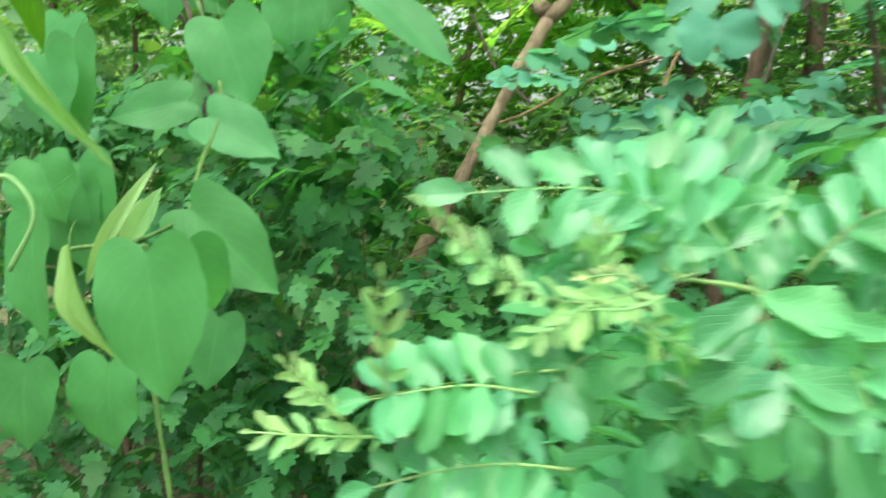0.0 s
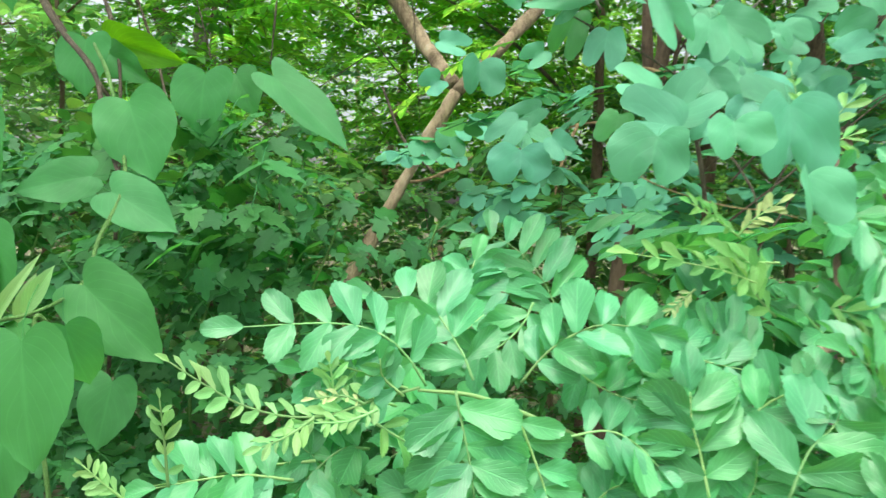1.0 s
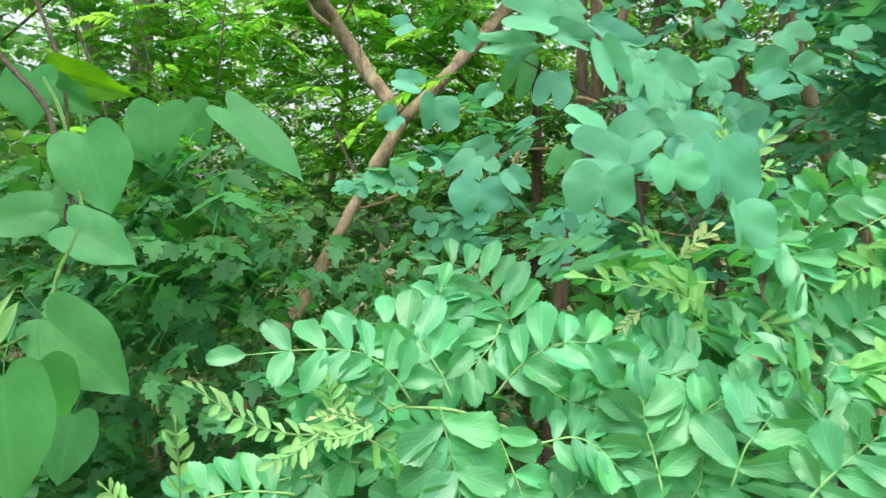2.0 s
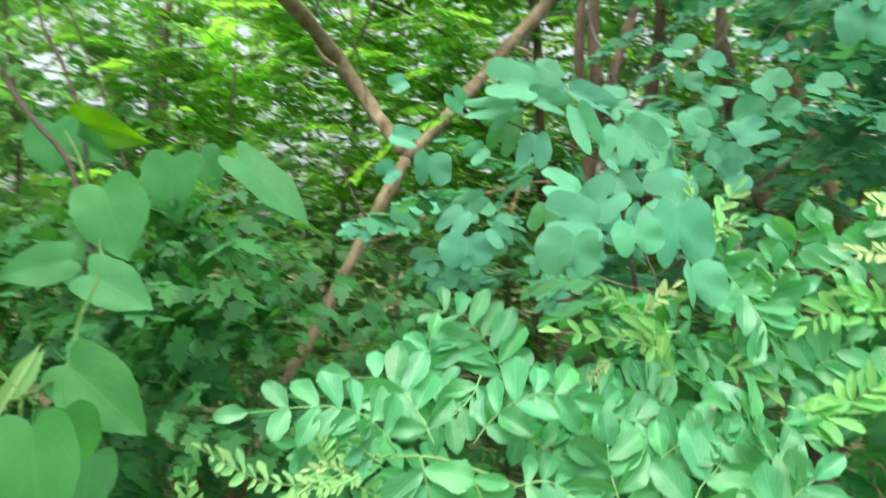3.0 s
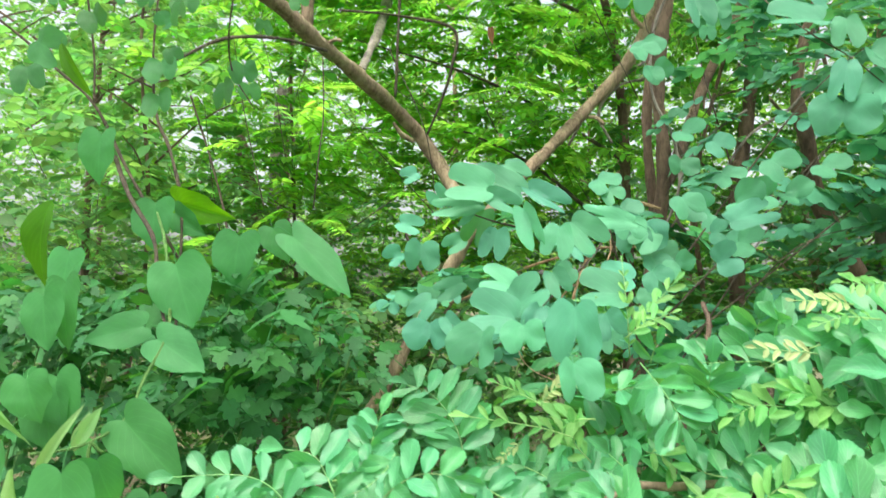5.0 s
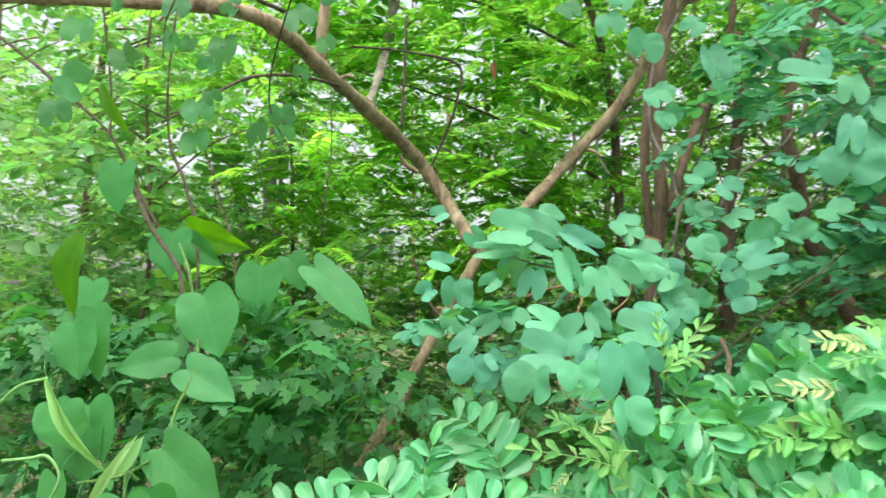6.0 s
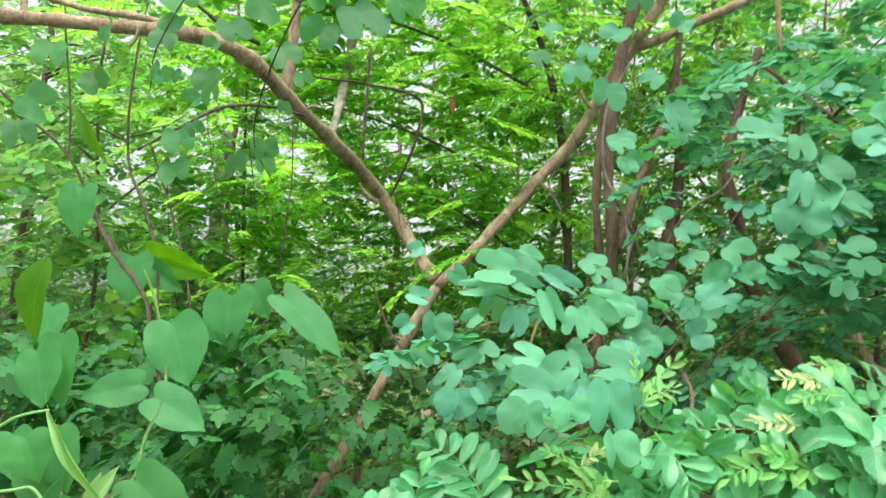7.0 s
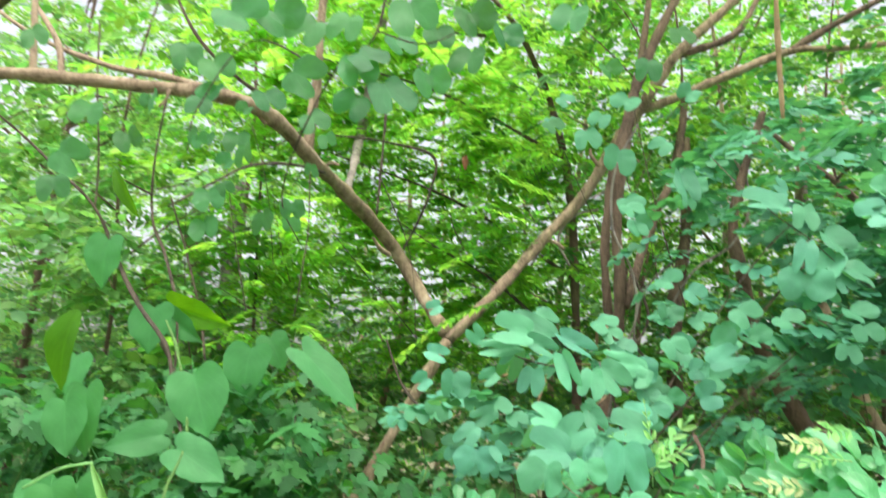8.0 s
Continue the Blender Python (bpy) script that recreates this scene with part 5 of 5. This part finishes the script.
lobed(overhang, (-0.244, 1.008, 2.355), (-0.261, 0.992, 2.331), 0.037, 0, 2, LOBED_BACKLIT)
lobed(overhang, (-0.061, 0.636, 2.265), (-0.005, 0.604, 2.232), 0.066, 0, 3, LOBED_BACKLIT)
lobed(overhang, (0.045, 0.627, 2.284), (0.060, 0.613, 2.222), 0.060, 0, 4, LOBED_BACKLIT)
lobed(overhang, (0.093, 0.610, 2.240), (0.129, 0.590, 2.175), 0.071, 0, 0, LOBED_BACKLIT)
lobed(overhang, (0.099, 0.671, 2.349), (0.127, 0.649, 2.306), 0.049, 0, 1, LOBED_BACKLIT)
lobed(overhang, (0.161, 0.627, 2.266), (0.180, 0.613, 2.213), 0.053, 0, 2, LOBED_BACKLIT)
lobed(overhang, (0.011, 0.713, 2.413), (-0.003, 0.687, 2.353), 0.058, 0, 3, LOBED_BACKLIT)
lobed(overhang, (-0.174, 0.638, 2.371), (-0.103, 0.602, 2.317), 0.081, 0, 4, LOBED_BACKLIT)
lobed(overhang, (-0.314, 0.909, 2.332), (-0.309, 0.891, 2.280), 0.050, 0, 0, LOBED_BACKLIT)
lobed(overhang, (-0.139, 0.762, 2.280), (-0.108, 0.738, 2.233), 0.052, 0, 1, LOBED_BACKLIT)
lobed(overhang, (0.224, 0.631, 2.382), (0.251, 0.609, 2.322), 0.061, 0, 2, LOBED_BACKLIT)
lobed(overhang, (-0.050, 0.715, 2.402), (-0.078, 0.685, 2.347), 0.065, 0, 3, LOBED_BACKLIT)
lobed(overhang, (0.167, 0.707, 2.391), (0.178, 0.693, 2.337), 0.051, 0, 4, LOBED_BACKLIT)
lobed(overhang, (-0.311, 0.702, 2.245), (-0.310, 0.698, 2.203), 0.043, 50, 0, LOBED_BACKLIT)
lobed(overhang, (-0.266, 0.859, 2.335), (-0.281, 0.841, 2.293), 0.048, 0, 1, LOBED_BACKLIT)
lobed(overhang, (0.528, 1.008, 2.492), (0.549, 0.992, 2.453), 0.045, 0, 2, LOBED_BACKLIT)
lobed(overhang, (0.678, 1.211, 2.616), (0.671, 1.189, 2.549), 0.062, 0, 3, LOBED_BACKLIT)


# ---- the feather-leaved shrub at the edge of the clearing ----
shrub = thing("shrub", (0.340, 0.520, 0.0), "bright green shrub with glossy feather leaves", "shrub")
stem(shrub, "stem", ((0.34, 0.52, -0.02), (0.33, 0.52, 0.6), (0.31, 0.51, 1.0), (0.30, 0.50, 1.25), (0.27, 0.48, 1.40)), (0.010, 0.008, 0.006, 0.004, 0.002), TWIG)
stem(shrub, "stem", ((0.36, 0.53, -0.02), (0.40, 0.52, 0.6), (0.44, 0.51, 1.0), (0.46, 0.51, 1.25), (0.46, 0.50, 1.40)), (0.010, 0.008, 0.006, 0.004, 0.002), TWIG)
frond(shrub, ((0.185, 0.410, 1.508), (0.173, 0.406, 1.526), (0.159, 0.402, 1.539), (0.140, 0.398, 1.546), (0.115, 0.393, 1.547), (0.076, 0.388, 1.544)), 6, 0.0287)
frond(shrub, ((0.216, 0.447, 1.504), (0.209, 0.456, 1.519), (0.197, 0.465, 1.536), (0.186, 0.473, 1.548), (0.171, 0.479, 1.553), (0.145, 0.485, 1.554)), 5, 0.0354)
frond(shrub, ((0.249, 0.450, 1.503), (0.262, 0.448, 1.521), (0.275, 0.446, 1.533), (0.294, 0.444, 1.544), (0.314, 0.442, 1.546), (0.330, 0.440, 1.543)), 5, 0.0323)
frond(shrub, ((0.309, 0.485, 1.471), (0.317, 0.480, 1.494), (0.328, 0.475, 1.514), (0.338, 0.470, 1.529)), 4, 0.0284)
frond(shrub, ((0.370, 0.420, 1.439), (0.365, 0.427, 1.466), (0.360, 0.432, 1.486), (0.359, 0.435, 1.505)), 4, 0.0375)
frond(shrub, ((0.411, 0.400, 1.449), (0.425, 0.407, 1.477), (0.442, 0.413, 1.491), (0.452, 0.420, 1.504)), 3, 0.0407)
frond(shrub, ((0.399, 0.440, 1.486), (0.415, 0.437, 1.501), (0.434, 0.433, 1.511), (0.447, 0.430, 1.516)), 4, 0.0277)
frond(shrub, ((0.448, 0.370, 1.451), (0.464, 0.367, 1.470), (0.480, 0.363, 1.487), (0.491, 0.360, 1.498)), 4, 0.0300)
frond(shrub, ((0.203, 0.392, 1.510), (0.208, 0.385, 1.490), (0.213, 0.379, 1.470), (0.216, 0.372, 1.453)), 5, 0.0354)
frond(shrub, ((0.276, 0.425, 1.474), (0.303, 0.423, 1.480), (0.322, 0.422, 1.472), (0.336, 0.420, 1.459)), 5, 0.0301)
frond(shrub, ((0.240, 0.405, 1.497), (0.248, 0.402, 1.480), (0.258, 0.398, 1.456), (0.263, 0.395, 1.442)), 4, 0.0273)
frond(shrub, ((0.109, 0.385, 1.454), (0.083, 0.377, 1.459), (0.061, 0.368, 1.459), (0.037, 0.360, 1.456)), 6, 0.0250)
frond(shrub, ((0.150, 0.420, 1.463), (0.135, 0.410, 1.466), (0.120, 0.400, 1.456), (0.109, 0.390, 1.444)), 5, 0.0298)
frond(shrub, ((0.174, 0.430, 1.425), (0.189, 0.425, 1.446), (0.201, 0.420, 1.459)), 4, 0.0272)
frond(shrub, ((0.294, 0.430, 1.424), (0.309, 0.425, 1.442), (0.327, 0.420, 1.448)), 4, 0.0303)
frond(shrub, ((0.389, 0.430, 1.424), (0.402, 0.430, 1.442), (0.404, 0.430, 1.465)), 4, 0.0314)
frond(shrub, ((0.480, 0.450, 1.438), (0.504, 0.455, 1.471), (0.520, 0.460, 1.491)), 4, 0.0313)
frond(shrub, ((0.150, 0.400, 1.489), (0.169, 0.397, 1.479), (0.187, 0.393, 1.473), (0.209, 0.390, 1.477)), 5, 0.0160, material=YOUNG)
frond(shrub, ((0.261, 0.500, 1.552), (0.252, 0.493, 1.535), (0.233, 0.487, 1.518), (0.211, 0.480, 1.510)), 5, 0.0290)
frond(shrub, ((0.284, 0.470, 1.513), (0.300, 0.463, 1.502), (0.320, 0.457, 1.494), (0.339, 0.450, 1.493)), 5, 0.0291)
frond(shrub, ((0.353, 0.470, 1.531), (0.378, 0.465, 1.520), (0.403, 0.460, 1.516)), 4, 0.0294)
frond(shrub, ((0.181, 0.400, 1.509), (0.154, 0.380, 1.505), (0.135, 0.360, 1.502), (0.114, 0.345, 1.504), (0.094, 0.330, 1.513), (0.080, 0.315, 1.526), (0.066, 0.300, 1.541)), 13, 0.0144, material=PALE, spread=72)
frond(shrub, ((0.152, 0.365, 1.507), (0.140, 0.358, 1.513), (0.126, 0.350, 1.513)), 4, 0.0080, material=BLUSH)
frond(shrub, ((0.159, 0.365, 1.504), (0.144, 0.355, 1.500), (0.127, 0.345, 1.501)), 5, 0.0087, material=PALE)
frond(shrub, ((0.127, 0.345, 1.504), (0.115, 0.338, 1.496), (0.103, 0.330, 1.492)), 5, 0.0108, material=PALE)
frond(shrub, ((0.172, 0.390, 1.506), (0.160, 0.385, 1.518), (0.158, 0.380, 1.530)), 3, 0.0157)
frond(shrub, ((0.134, 0.370, 1.500), (0.133, 0.368, 1.517), (0.131, 0.365, 1.530)), 4, 0.0130, material=PALE)
frond(shrub, ((0.044, 0.360, 1.455), (0.044, 0.355, 1.477), (0.044, 0.350, 1.495), (0.044, 0.345, 1.511)), 5, 0.0113, material=PALE)
frond(shrub, ((0.028, 0.350, 1.450), (0.017, 0.342, 1.464), (0.008, 0.335, 1.477)), 6, 0.0108, material=PALE)
frond(shrub, ((0.054, 0.370, 1.437), (0.030, 0.363, 1.438), (0.010, 0.357, 1.440), (-0.010, 0.350, 1.443)), 7, 0.0115, material=PALE)
frond(shrub, ((0.119, 0.400, 1.461), (0.090, 0.390, 1.460), (0.063, 0.380, 1.457), (0.031, 0.370, 1.453)), 7, 0.0208)
frond(shrub, ((0.126, 0.380, 1.421), (0.098, 0.373, 1.425), (0.071, 0.367, 1.424), (0.039, 0.360, 1.417)), 7, 0.0215)
frond(shrub, ((0.315, 0.700, 1.500), (0.309, 0.715, 1.529), (0.292, 0.730, 1.559), (0.262, 0.745, 1.586), (0.228, 0.760, 1.595)), 7, 0.0511, slim=0.75)
frond(shrub, ((0.208, 0.600, 1.511), (0.212, 0.610, 1.542), (0.221, 0.620, 1.574)), 4, 0.0381)
frond(shrub, ((0.462, 0.660, 1.468), (0.415, 0.687, 1.496), (0.365, 0.713, 1.503), (0.312, 0.740, 1.480)), 8, 0.0451, slim=0.70)
frond(shrub, ((0.409, 0.700, 1.452), (0.387, 0.730, 1.479), (0.348, 0.760, 1.499)), 7, 0.0451, slim=0.70)
frond(shrub, ((0.509, 0.660, 1.481), (0.477, 0.680, 1.502), (0.429, 0.700, 1.509)), 7, 0.0441, slim=0.70)
frond(shrub, ((0.181, 0.550, 1.508), (0.205, 0.555, 1.514), (0.228, 0.560, 1.533)), 4, 0.0319)
frond(shrub, ((0.146, 0.420, 1.494), (0.128, 0.410, 1.511), (0.111, 0.400, 1.517)), 4, 0.0249)
frond(shrub, ((0.203, 0.440, 1.480), (0.185, 0.430, 1.469), (0.164, 0.420, 1.458)), 5, 0.0263)
frond(shrub, ((0.214, 0.420, 1.468), (0.193, 0.410, 1.452), (0.176, 0.400, 1.434)), 5, 0.0265)
frond(shrub, ((0.165, 0.440, 1.486), (0.143, 0.430, 1.495), (0.119, 0.420, 1.501)), 5, 0.0226)
frond(shrub, ((0.146, 0.420, 1.432), (0.125, 0.410, 1.453), (0.109, 0.400, 1.470)), 4, 0.0230)
frond(shrub, ((0.174, 0.400, 1.508), (0.150, 0.395, 1.517), (0.126, 0.390, 1.525)), 7, 0.0108, material=YOUNG)
stem(shrub, "shoot", ((0.300, 0.450, 1.462), (0.268, 0.440, 1.478), (0.219, 0.430, 1.497), (0.180, 0.410, 1.505)), (0.0015, 0.0014, 0.0012, 0.001), YOUNG_STEM, 6)


# ---- the broader shrub beside it ----
bush = thing("shrub", (0.720, 0.720, 0.0), "broad green shrub with feather leaves and pinkish young tips", "shrub")
stem(bush, "stem", ((0.72, 0.72, -0.02), (0.72, 0.70, 0.6), (0.68, 0.66, 1.1), (0.66, 0.64, 1.45), (0.68, 0.64, 1.62)), (0.014, 0.012, 0.009, 0.006, 0.004), TWIG)
stem(bush, "stem", ((0.75, 0.73, -0.02), (0.80, 0.72, 0.6), (0.86, 0.68, 1.1), (0.88, 0.66, 1.45), (0.86, 0.64, 1.62)), (0.013, 0.011, 0.009, 0.006, 0.004), TWIG)
stem(bush, "stem", ((0.457, 0.500, 1.486), (0.470, 0.505, 1.502), (0.486, 0.520, 1.517), (0.513, 0.550, 1.520), (0.564, 0.600, 1.509), (0.629, 0.650, 1.504), (0.711, 0.700, 1.492)), (0.0043, 0.0043, 0.0044, 0.0046, 0.0045, 0.0045, 0.0047), BARK, 8)
stem(bush, "stem", ((0.562, 0.620, 1.508), (0.605, 0.720, 1.593), (0.648, 0.800, 1.679), (0.652, 0.850, 1.719)), (0.0037, 0.0042, 0.0038, 0.0032), BARK_DARK, 7)
frond(bush, ((0.520, 0.570, 1.648), (0.540, 0.567, 1.624), (0.557, 0.563, 1.598), (0.563, 0.560, 1.581)), 5, 0.0459, slim=0.75)
frond(bush, ((0.490, 0.530, 1.620), (0.500, 0.525, 1.624), (0.508, 0.520, 1.626)), 1, 0.0290)
frond(bush, ((0.516, 0.560, 1.523), (0.495, 0.555, 1.542), (0.484, 0.550, 1.552)), 2, 0.0291)
frond(bush, ((0.630, 0.610, 1.518), (0.599, 0.605, 1.524), (0.581, 0.600, 1.533)), 2, 0.0321)
frond(bush, ((0.636, 0.610, 1.534), (0.642, 0.607, 1.543), (0.658, 0.603, 1.557), (0.672, 0.600, 1.570)), 3, 0.0390)
frond(bush, ((0.666, 0.550, 1.500), (0.699, 0.542, 1.529), (0.733, 0.535, 1.548)), 4, 0.0446)
frond(bush, ((0.669, 0.520, 1.484), (0.706, 0.510, 1.512), (0.745, 0.500, 1.528)), 5, 0.0427)
frond(bush, ((0.636, 0.560, 1.498), (0.654, 0.555, 1.519), (0.674, 0.550, 1.534)), 4, 0.0319, material=YOUNG)
frond(bush, ((0.560, 0.520, 1.519), (0.576, 0.510, 1.513), (0.597, 0.500, 1.510)), 4, 0.0312, material=YOUNG)
frond(bush, ((0.685, 0.745, 1.644), (0.693, 0.740, 1.676), (0.697, 0.735, 1.697)), 3, 0.0428)
frond(bush, ((0.688, 0.700, 1.645), (0.638, 0.690, 1.643), (0.601, 0.680, 1.642)), 4, 0.0380, slim=0.75)
frond(bush, ((0.759, 0.680, 1.672), (0.717, 0.670, 1.656), (0.679, 0.660, 1.639)), 4, 0.0396)
frond(bush, ((0.752, 0.730, 1.678), (0.726, 0.725, 1.689), (0.714, 0.720, 1.698)), 3, 0.0395)
frond(bush, ((0.775, 0.660, 1.693), (0.775, 0.655, 1.678), (0.774, 0.650, 1.671)), 1, 0.0438)
frond(bush, ((0.788, 0.620, 1.685), (0.790, 0.615, 1.666), (0.789, 0.610, 1.660)), 1, 0.0418)
frond(bush, ((0.784, 0.710, 1.641), (0.774, 0.705, 1.679), (0.768, 0.700, 1.705)), 3, 0.0425)
frond(bush, ((0.832, 0.700, 1.705), (0.804, 0.695, 1.712), (0.776, 0.690, 1.705)), 3, 0.0420)
frond(bush, ((0.699, 0.550, 1.664), (0.670, 0.545, 1.666), (0.635, 0.540, 1.669)), 5, 0.0157, material=BLUSH)
frond(bush, ((0.761, 0.610, 1.717), (0.733, 0.600, 1.720), (0.691, 0.590, 1.720)), 6, 0.0182, material=BLUSH)
frond(bush, ((0.785, 0.600, 1.701), (0.746, 0.590, 1.703), (0.713, 0.580, 1.695)), 5, 0.0192, material=YOUNG)
frond(bush, ((0.803, 0.620, 1.744), (0.778, 0.610, 1.740), (0.748, 0.600, 1.741)), 5, 0.0223, material=YOUNG)
frond(bush, ((0.755, 0.640, 1.619), (0.727, 0.630, 1.613), (0.690, 0.620, 1.619)), 5, 0.0336, material=YOUNG)
frond(bush, ((0.759, 0.620, 1.603), (0.725, 0.610, 1.601), (0.692, 0.600, 1.596)), 5, 0.0328, material=YOUNG)
frond(bush, ((0.687, 0.620, 1.599), (0.654, 0.610, 1.601), (0.627, 0.600, 1.588)), 4, 0.0289, material=YOUNG)
frond(bush, ((0.541, 0.630, 1.644), (0.544, 0.625, 1.658), (0.547, 0.620, 1.667)), 2, 0.0270)
frond(bush, ((0.517, 0.630, 1.649), (0.513, 0.620, 1.702), (0.510, 0.645, 1.764)), 6, 0.0148, material=YOUNG, spread=50)
frond(bush, ((0.514, 0.630, 1.683), (0.542, 0.640, 1.708), (0.572, 0.650, 1.739)), 6, 0.0231, material=YOUNG)
frond(bush, ((0.511, 0.620, 1.673), (0.533, 0.625, 1.690), (0.566, 0.630, 1.704)), 5, 0.0227, material=YOUNG)
frond(bush, ((0.504, 0.620, 1.689), (0.481, 0.620, 1.708), (0.462, 0.620, 1.714)), 4, 0.0199, material=YOUNG)
frond(bush, ((0.413, 0.500, 1.606), (0.391, 0.489, 1.619), (0.367, 0.478, 1.630)), 7, 0.0135, material=YOUNG)
frond(bush, ((0.410, 0.500, 1.607), (0.419, 0.495, 1.620), (0.435, 0.490, 1.633)), 6, 0.0124, material=BLUSH)
frond(bush, ((0.447, 0.540, 1.569), (0.406, 0.525, 1.581), (0.337, 0.510, 1.591)), 6, 0.0259, material=YOUNG)
frond(bush, ((0.466, 0.550, 1.542), (0.449, 0.550, 1.560), (0.445, 0.550, 1.580)), 4, 0.0268, material=YOUNG)
frond(bush, ((0.392, 0.530, 1.564), (0.380, 0.525, 1.555), (0.369, 0.520, 1.546)), 5, 0.0082, material=BLUSH)
frond(bush, ((0.471, 0.560, 1.586), (0.447, 0.555, 1.586), (0.424, 0.550, 1.585)), 4, 0.0282, material=YOUNG)
frond(bush, ((0.542, 0.500, 1.511), (0.552, 0.495, 1.501), (0.561, 0.490, 1.494)), 3, 0.0279)
frond(bush, ((0.505, 0.460, 1.504), (0.488, 0.450, 1.521), (0.467, 0.440, 1.532)), 4, 0.0345)
frond(bush, ((0.625, 0.660, 1.573), (0.642, 0.655, 1.561), (0.660, 0.650, 1.563)), 4, 0.0365)
frond(bush, ((0.738, 0.660, 1.520), (0.712, 0.655, 1.558), (0.707, 0.650, 1.584)), 4, 0.0402)
frond(bush, ((0.793, 0.620, 1.531), (0.770, 0.620, 1.573), (0.759, 0.620, 1.591)), 4, 0.0421)
frond(bush, ((0.612, 0.660, 1.599), (0.612, 0.650, 1.619), (0.613, 0.640, 1.646)), 3, 0.0363)
frond(bush, ((0.563, 0.640, 1.515), (0.568, 0.635, 1.542), (0.580, 0.630, 1.556)), 4, 0.0309)
frond(bush, ((0.628, 0.600, 1.472), (0.640, 0.600, 1.491), (0.651, 0.600, 1.522)), 4, 0.0342)
frond(bush, ((0.531, 0.600, 1.546), (0.548, 0.590, 1.543), (0.564, 0.580, 1.527)), 3, 0.0307, material=YOUNG)
frond(bush, ((0.822, 0.680, 1.618), (0.801, 0.675, 1.631), (0.786, 0.670, 1.644)), 3, 0.0461)
frond(bush, ((0.869, 0.630, 1.677), (0.813, 0.620, 1.671), (0.769, 0.610, 1.653)), 3, 0.0553)
frond(bush, ((0.909, 0.660, 1.687), (0.871, 0.655, 1.711), (0.833, 0.650, 1.727)), 3, 0.0474)
frond(bush, ((0.874, 0.600, 1.624), (0.831, 0.590, 1.636), (0.785, 0.580, 1.644)), 3, 0.0552)
frond(bush, ((0.837, 0.660, 1.698), (0.803, 0.655, 1.708), (0.768, 0.650, 1.701)), 2, 0.0474)
frond(bush, ((0.863, 0.600, 1.571), (0.813, 0.595, 1.593), (0.770, 0.590, 1.600)), 4, 0.0447)
frond(bush, ((0.748, 0.620, 1.588), (0.720, 0.615, 1.610), (0.692, 0.610, 1.618)), 3, 0.0362, material=YOUNG)
frond(bush, ((0.791, 0.660, 1.560), (0.768, 0.660, 1.582), (0.762, 0.660, 1.609)), 4, 0.0427)


# ---- the mass of leaves of the small two-lobed tree and of both shrubs ----
where = np.concatenate([
    clumps([(rng.uniform(1.02, 1.75), rng.uniform(1.2, 1.6), rng.uniform(1.85, 2.45)) for _ in range(26)], (0.11, 0.1, 0.05), 5),
    clumps([(rng.uniform(1.1, 2.3), rng.uniform(1.7, 2.4), rng.uniform(2.0, 3.0)) for _ in range(20)], (0.13, 0.15, 0.06), 6)])
where = np.concatenate([where, clumps([(rng.uniform(0.25, 0.9), rng.uniform(1.2, 1.7), rng.uniform(1.5, 2.05)) for _ in range(8)], (0.1, 0.1, 0.06), 6)])
where = np.concatenate([where, clumps([(rng.uniform(0.75, 1.9), rng.uniform(1.1, 1.55), rng.uniform(2.1, 2.95)) for _ in range(20)], (0.12, 0.1, 0.06), 6)])
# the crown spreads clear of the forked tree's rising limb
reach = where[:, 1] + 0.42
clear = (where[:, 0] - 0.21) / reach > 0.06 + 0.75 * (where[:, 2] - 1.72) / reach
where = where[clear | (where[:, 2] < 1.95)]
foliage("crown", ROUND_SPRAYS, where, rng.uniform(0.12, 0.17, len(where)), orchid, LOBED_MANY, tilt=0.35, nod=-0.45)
for i in range(5):
    p = where[int(i * len(where) / 5)]
    stem(orchid, "branch", ((0.62, 1.05, 1.5 + 0.06 * i), tuple((np.array((0.62, 1.05, 1.6 + 0.06 * i)) + p) / 2 + (0, 0, 0.06)), tuple(p)), (0.0018, 0.0013, 0.0008), TWIG, 5)

where = np.concatenate([np.stack([rng.uniform(0.05, 0.62, 150), rng.uniform(0.47, 0.66, 150), rng.uniform(1.05, 1.47, 150)], 1)])
where = where[where[:, 2] < 1.30 + 0.65 * (where[:, 0] - 0.05)]
foliage("foliage", FEATHER_SPRAYS, where, rng.uniform(0.10, 0.15, len(where)), shrub, FEATHER_MANY, tilt=0.4, nod=-0.7)
where = np.stack([rng.uniform(0.45, 1.15, 150), rng.uniform(0.66, 0.95, 150), rng.uniform(1.05, 1.62, 150)], 1)
foliage("foliage", FEATHER_SPRAYS, where, rng.uniform(0.09, 0.15, len(where)), bush, FEATHER_MANY, tilt=0.4, nod=-0.7)
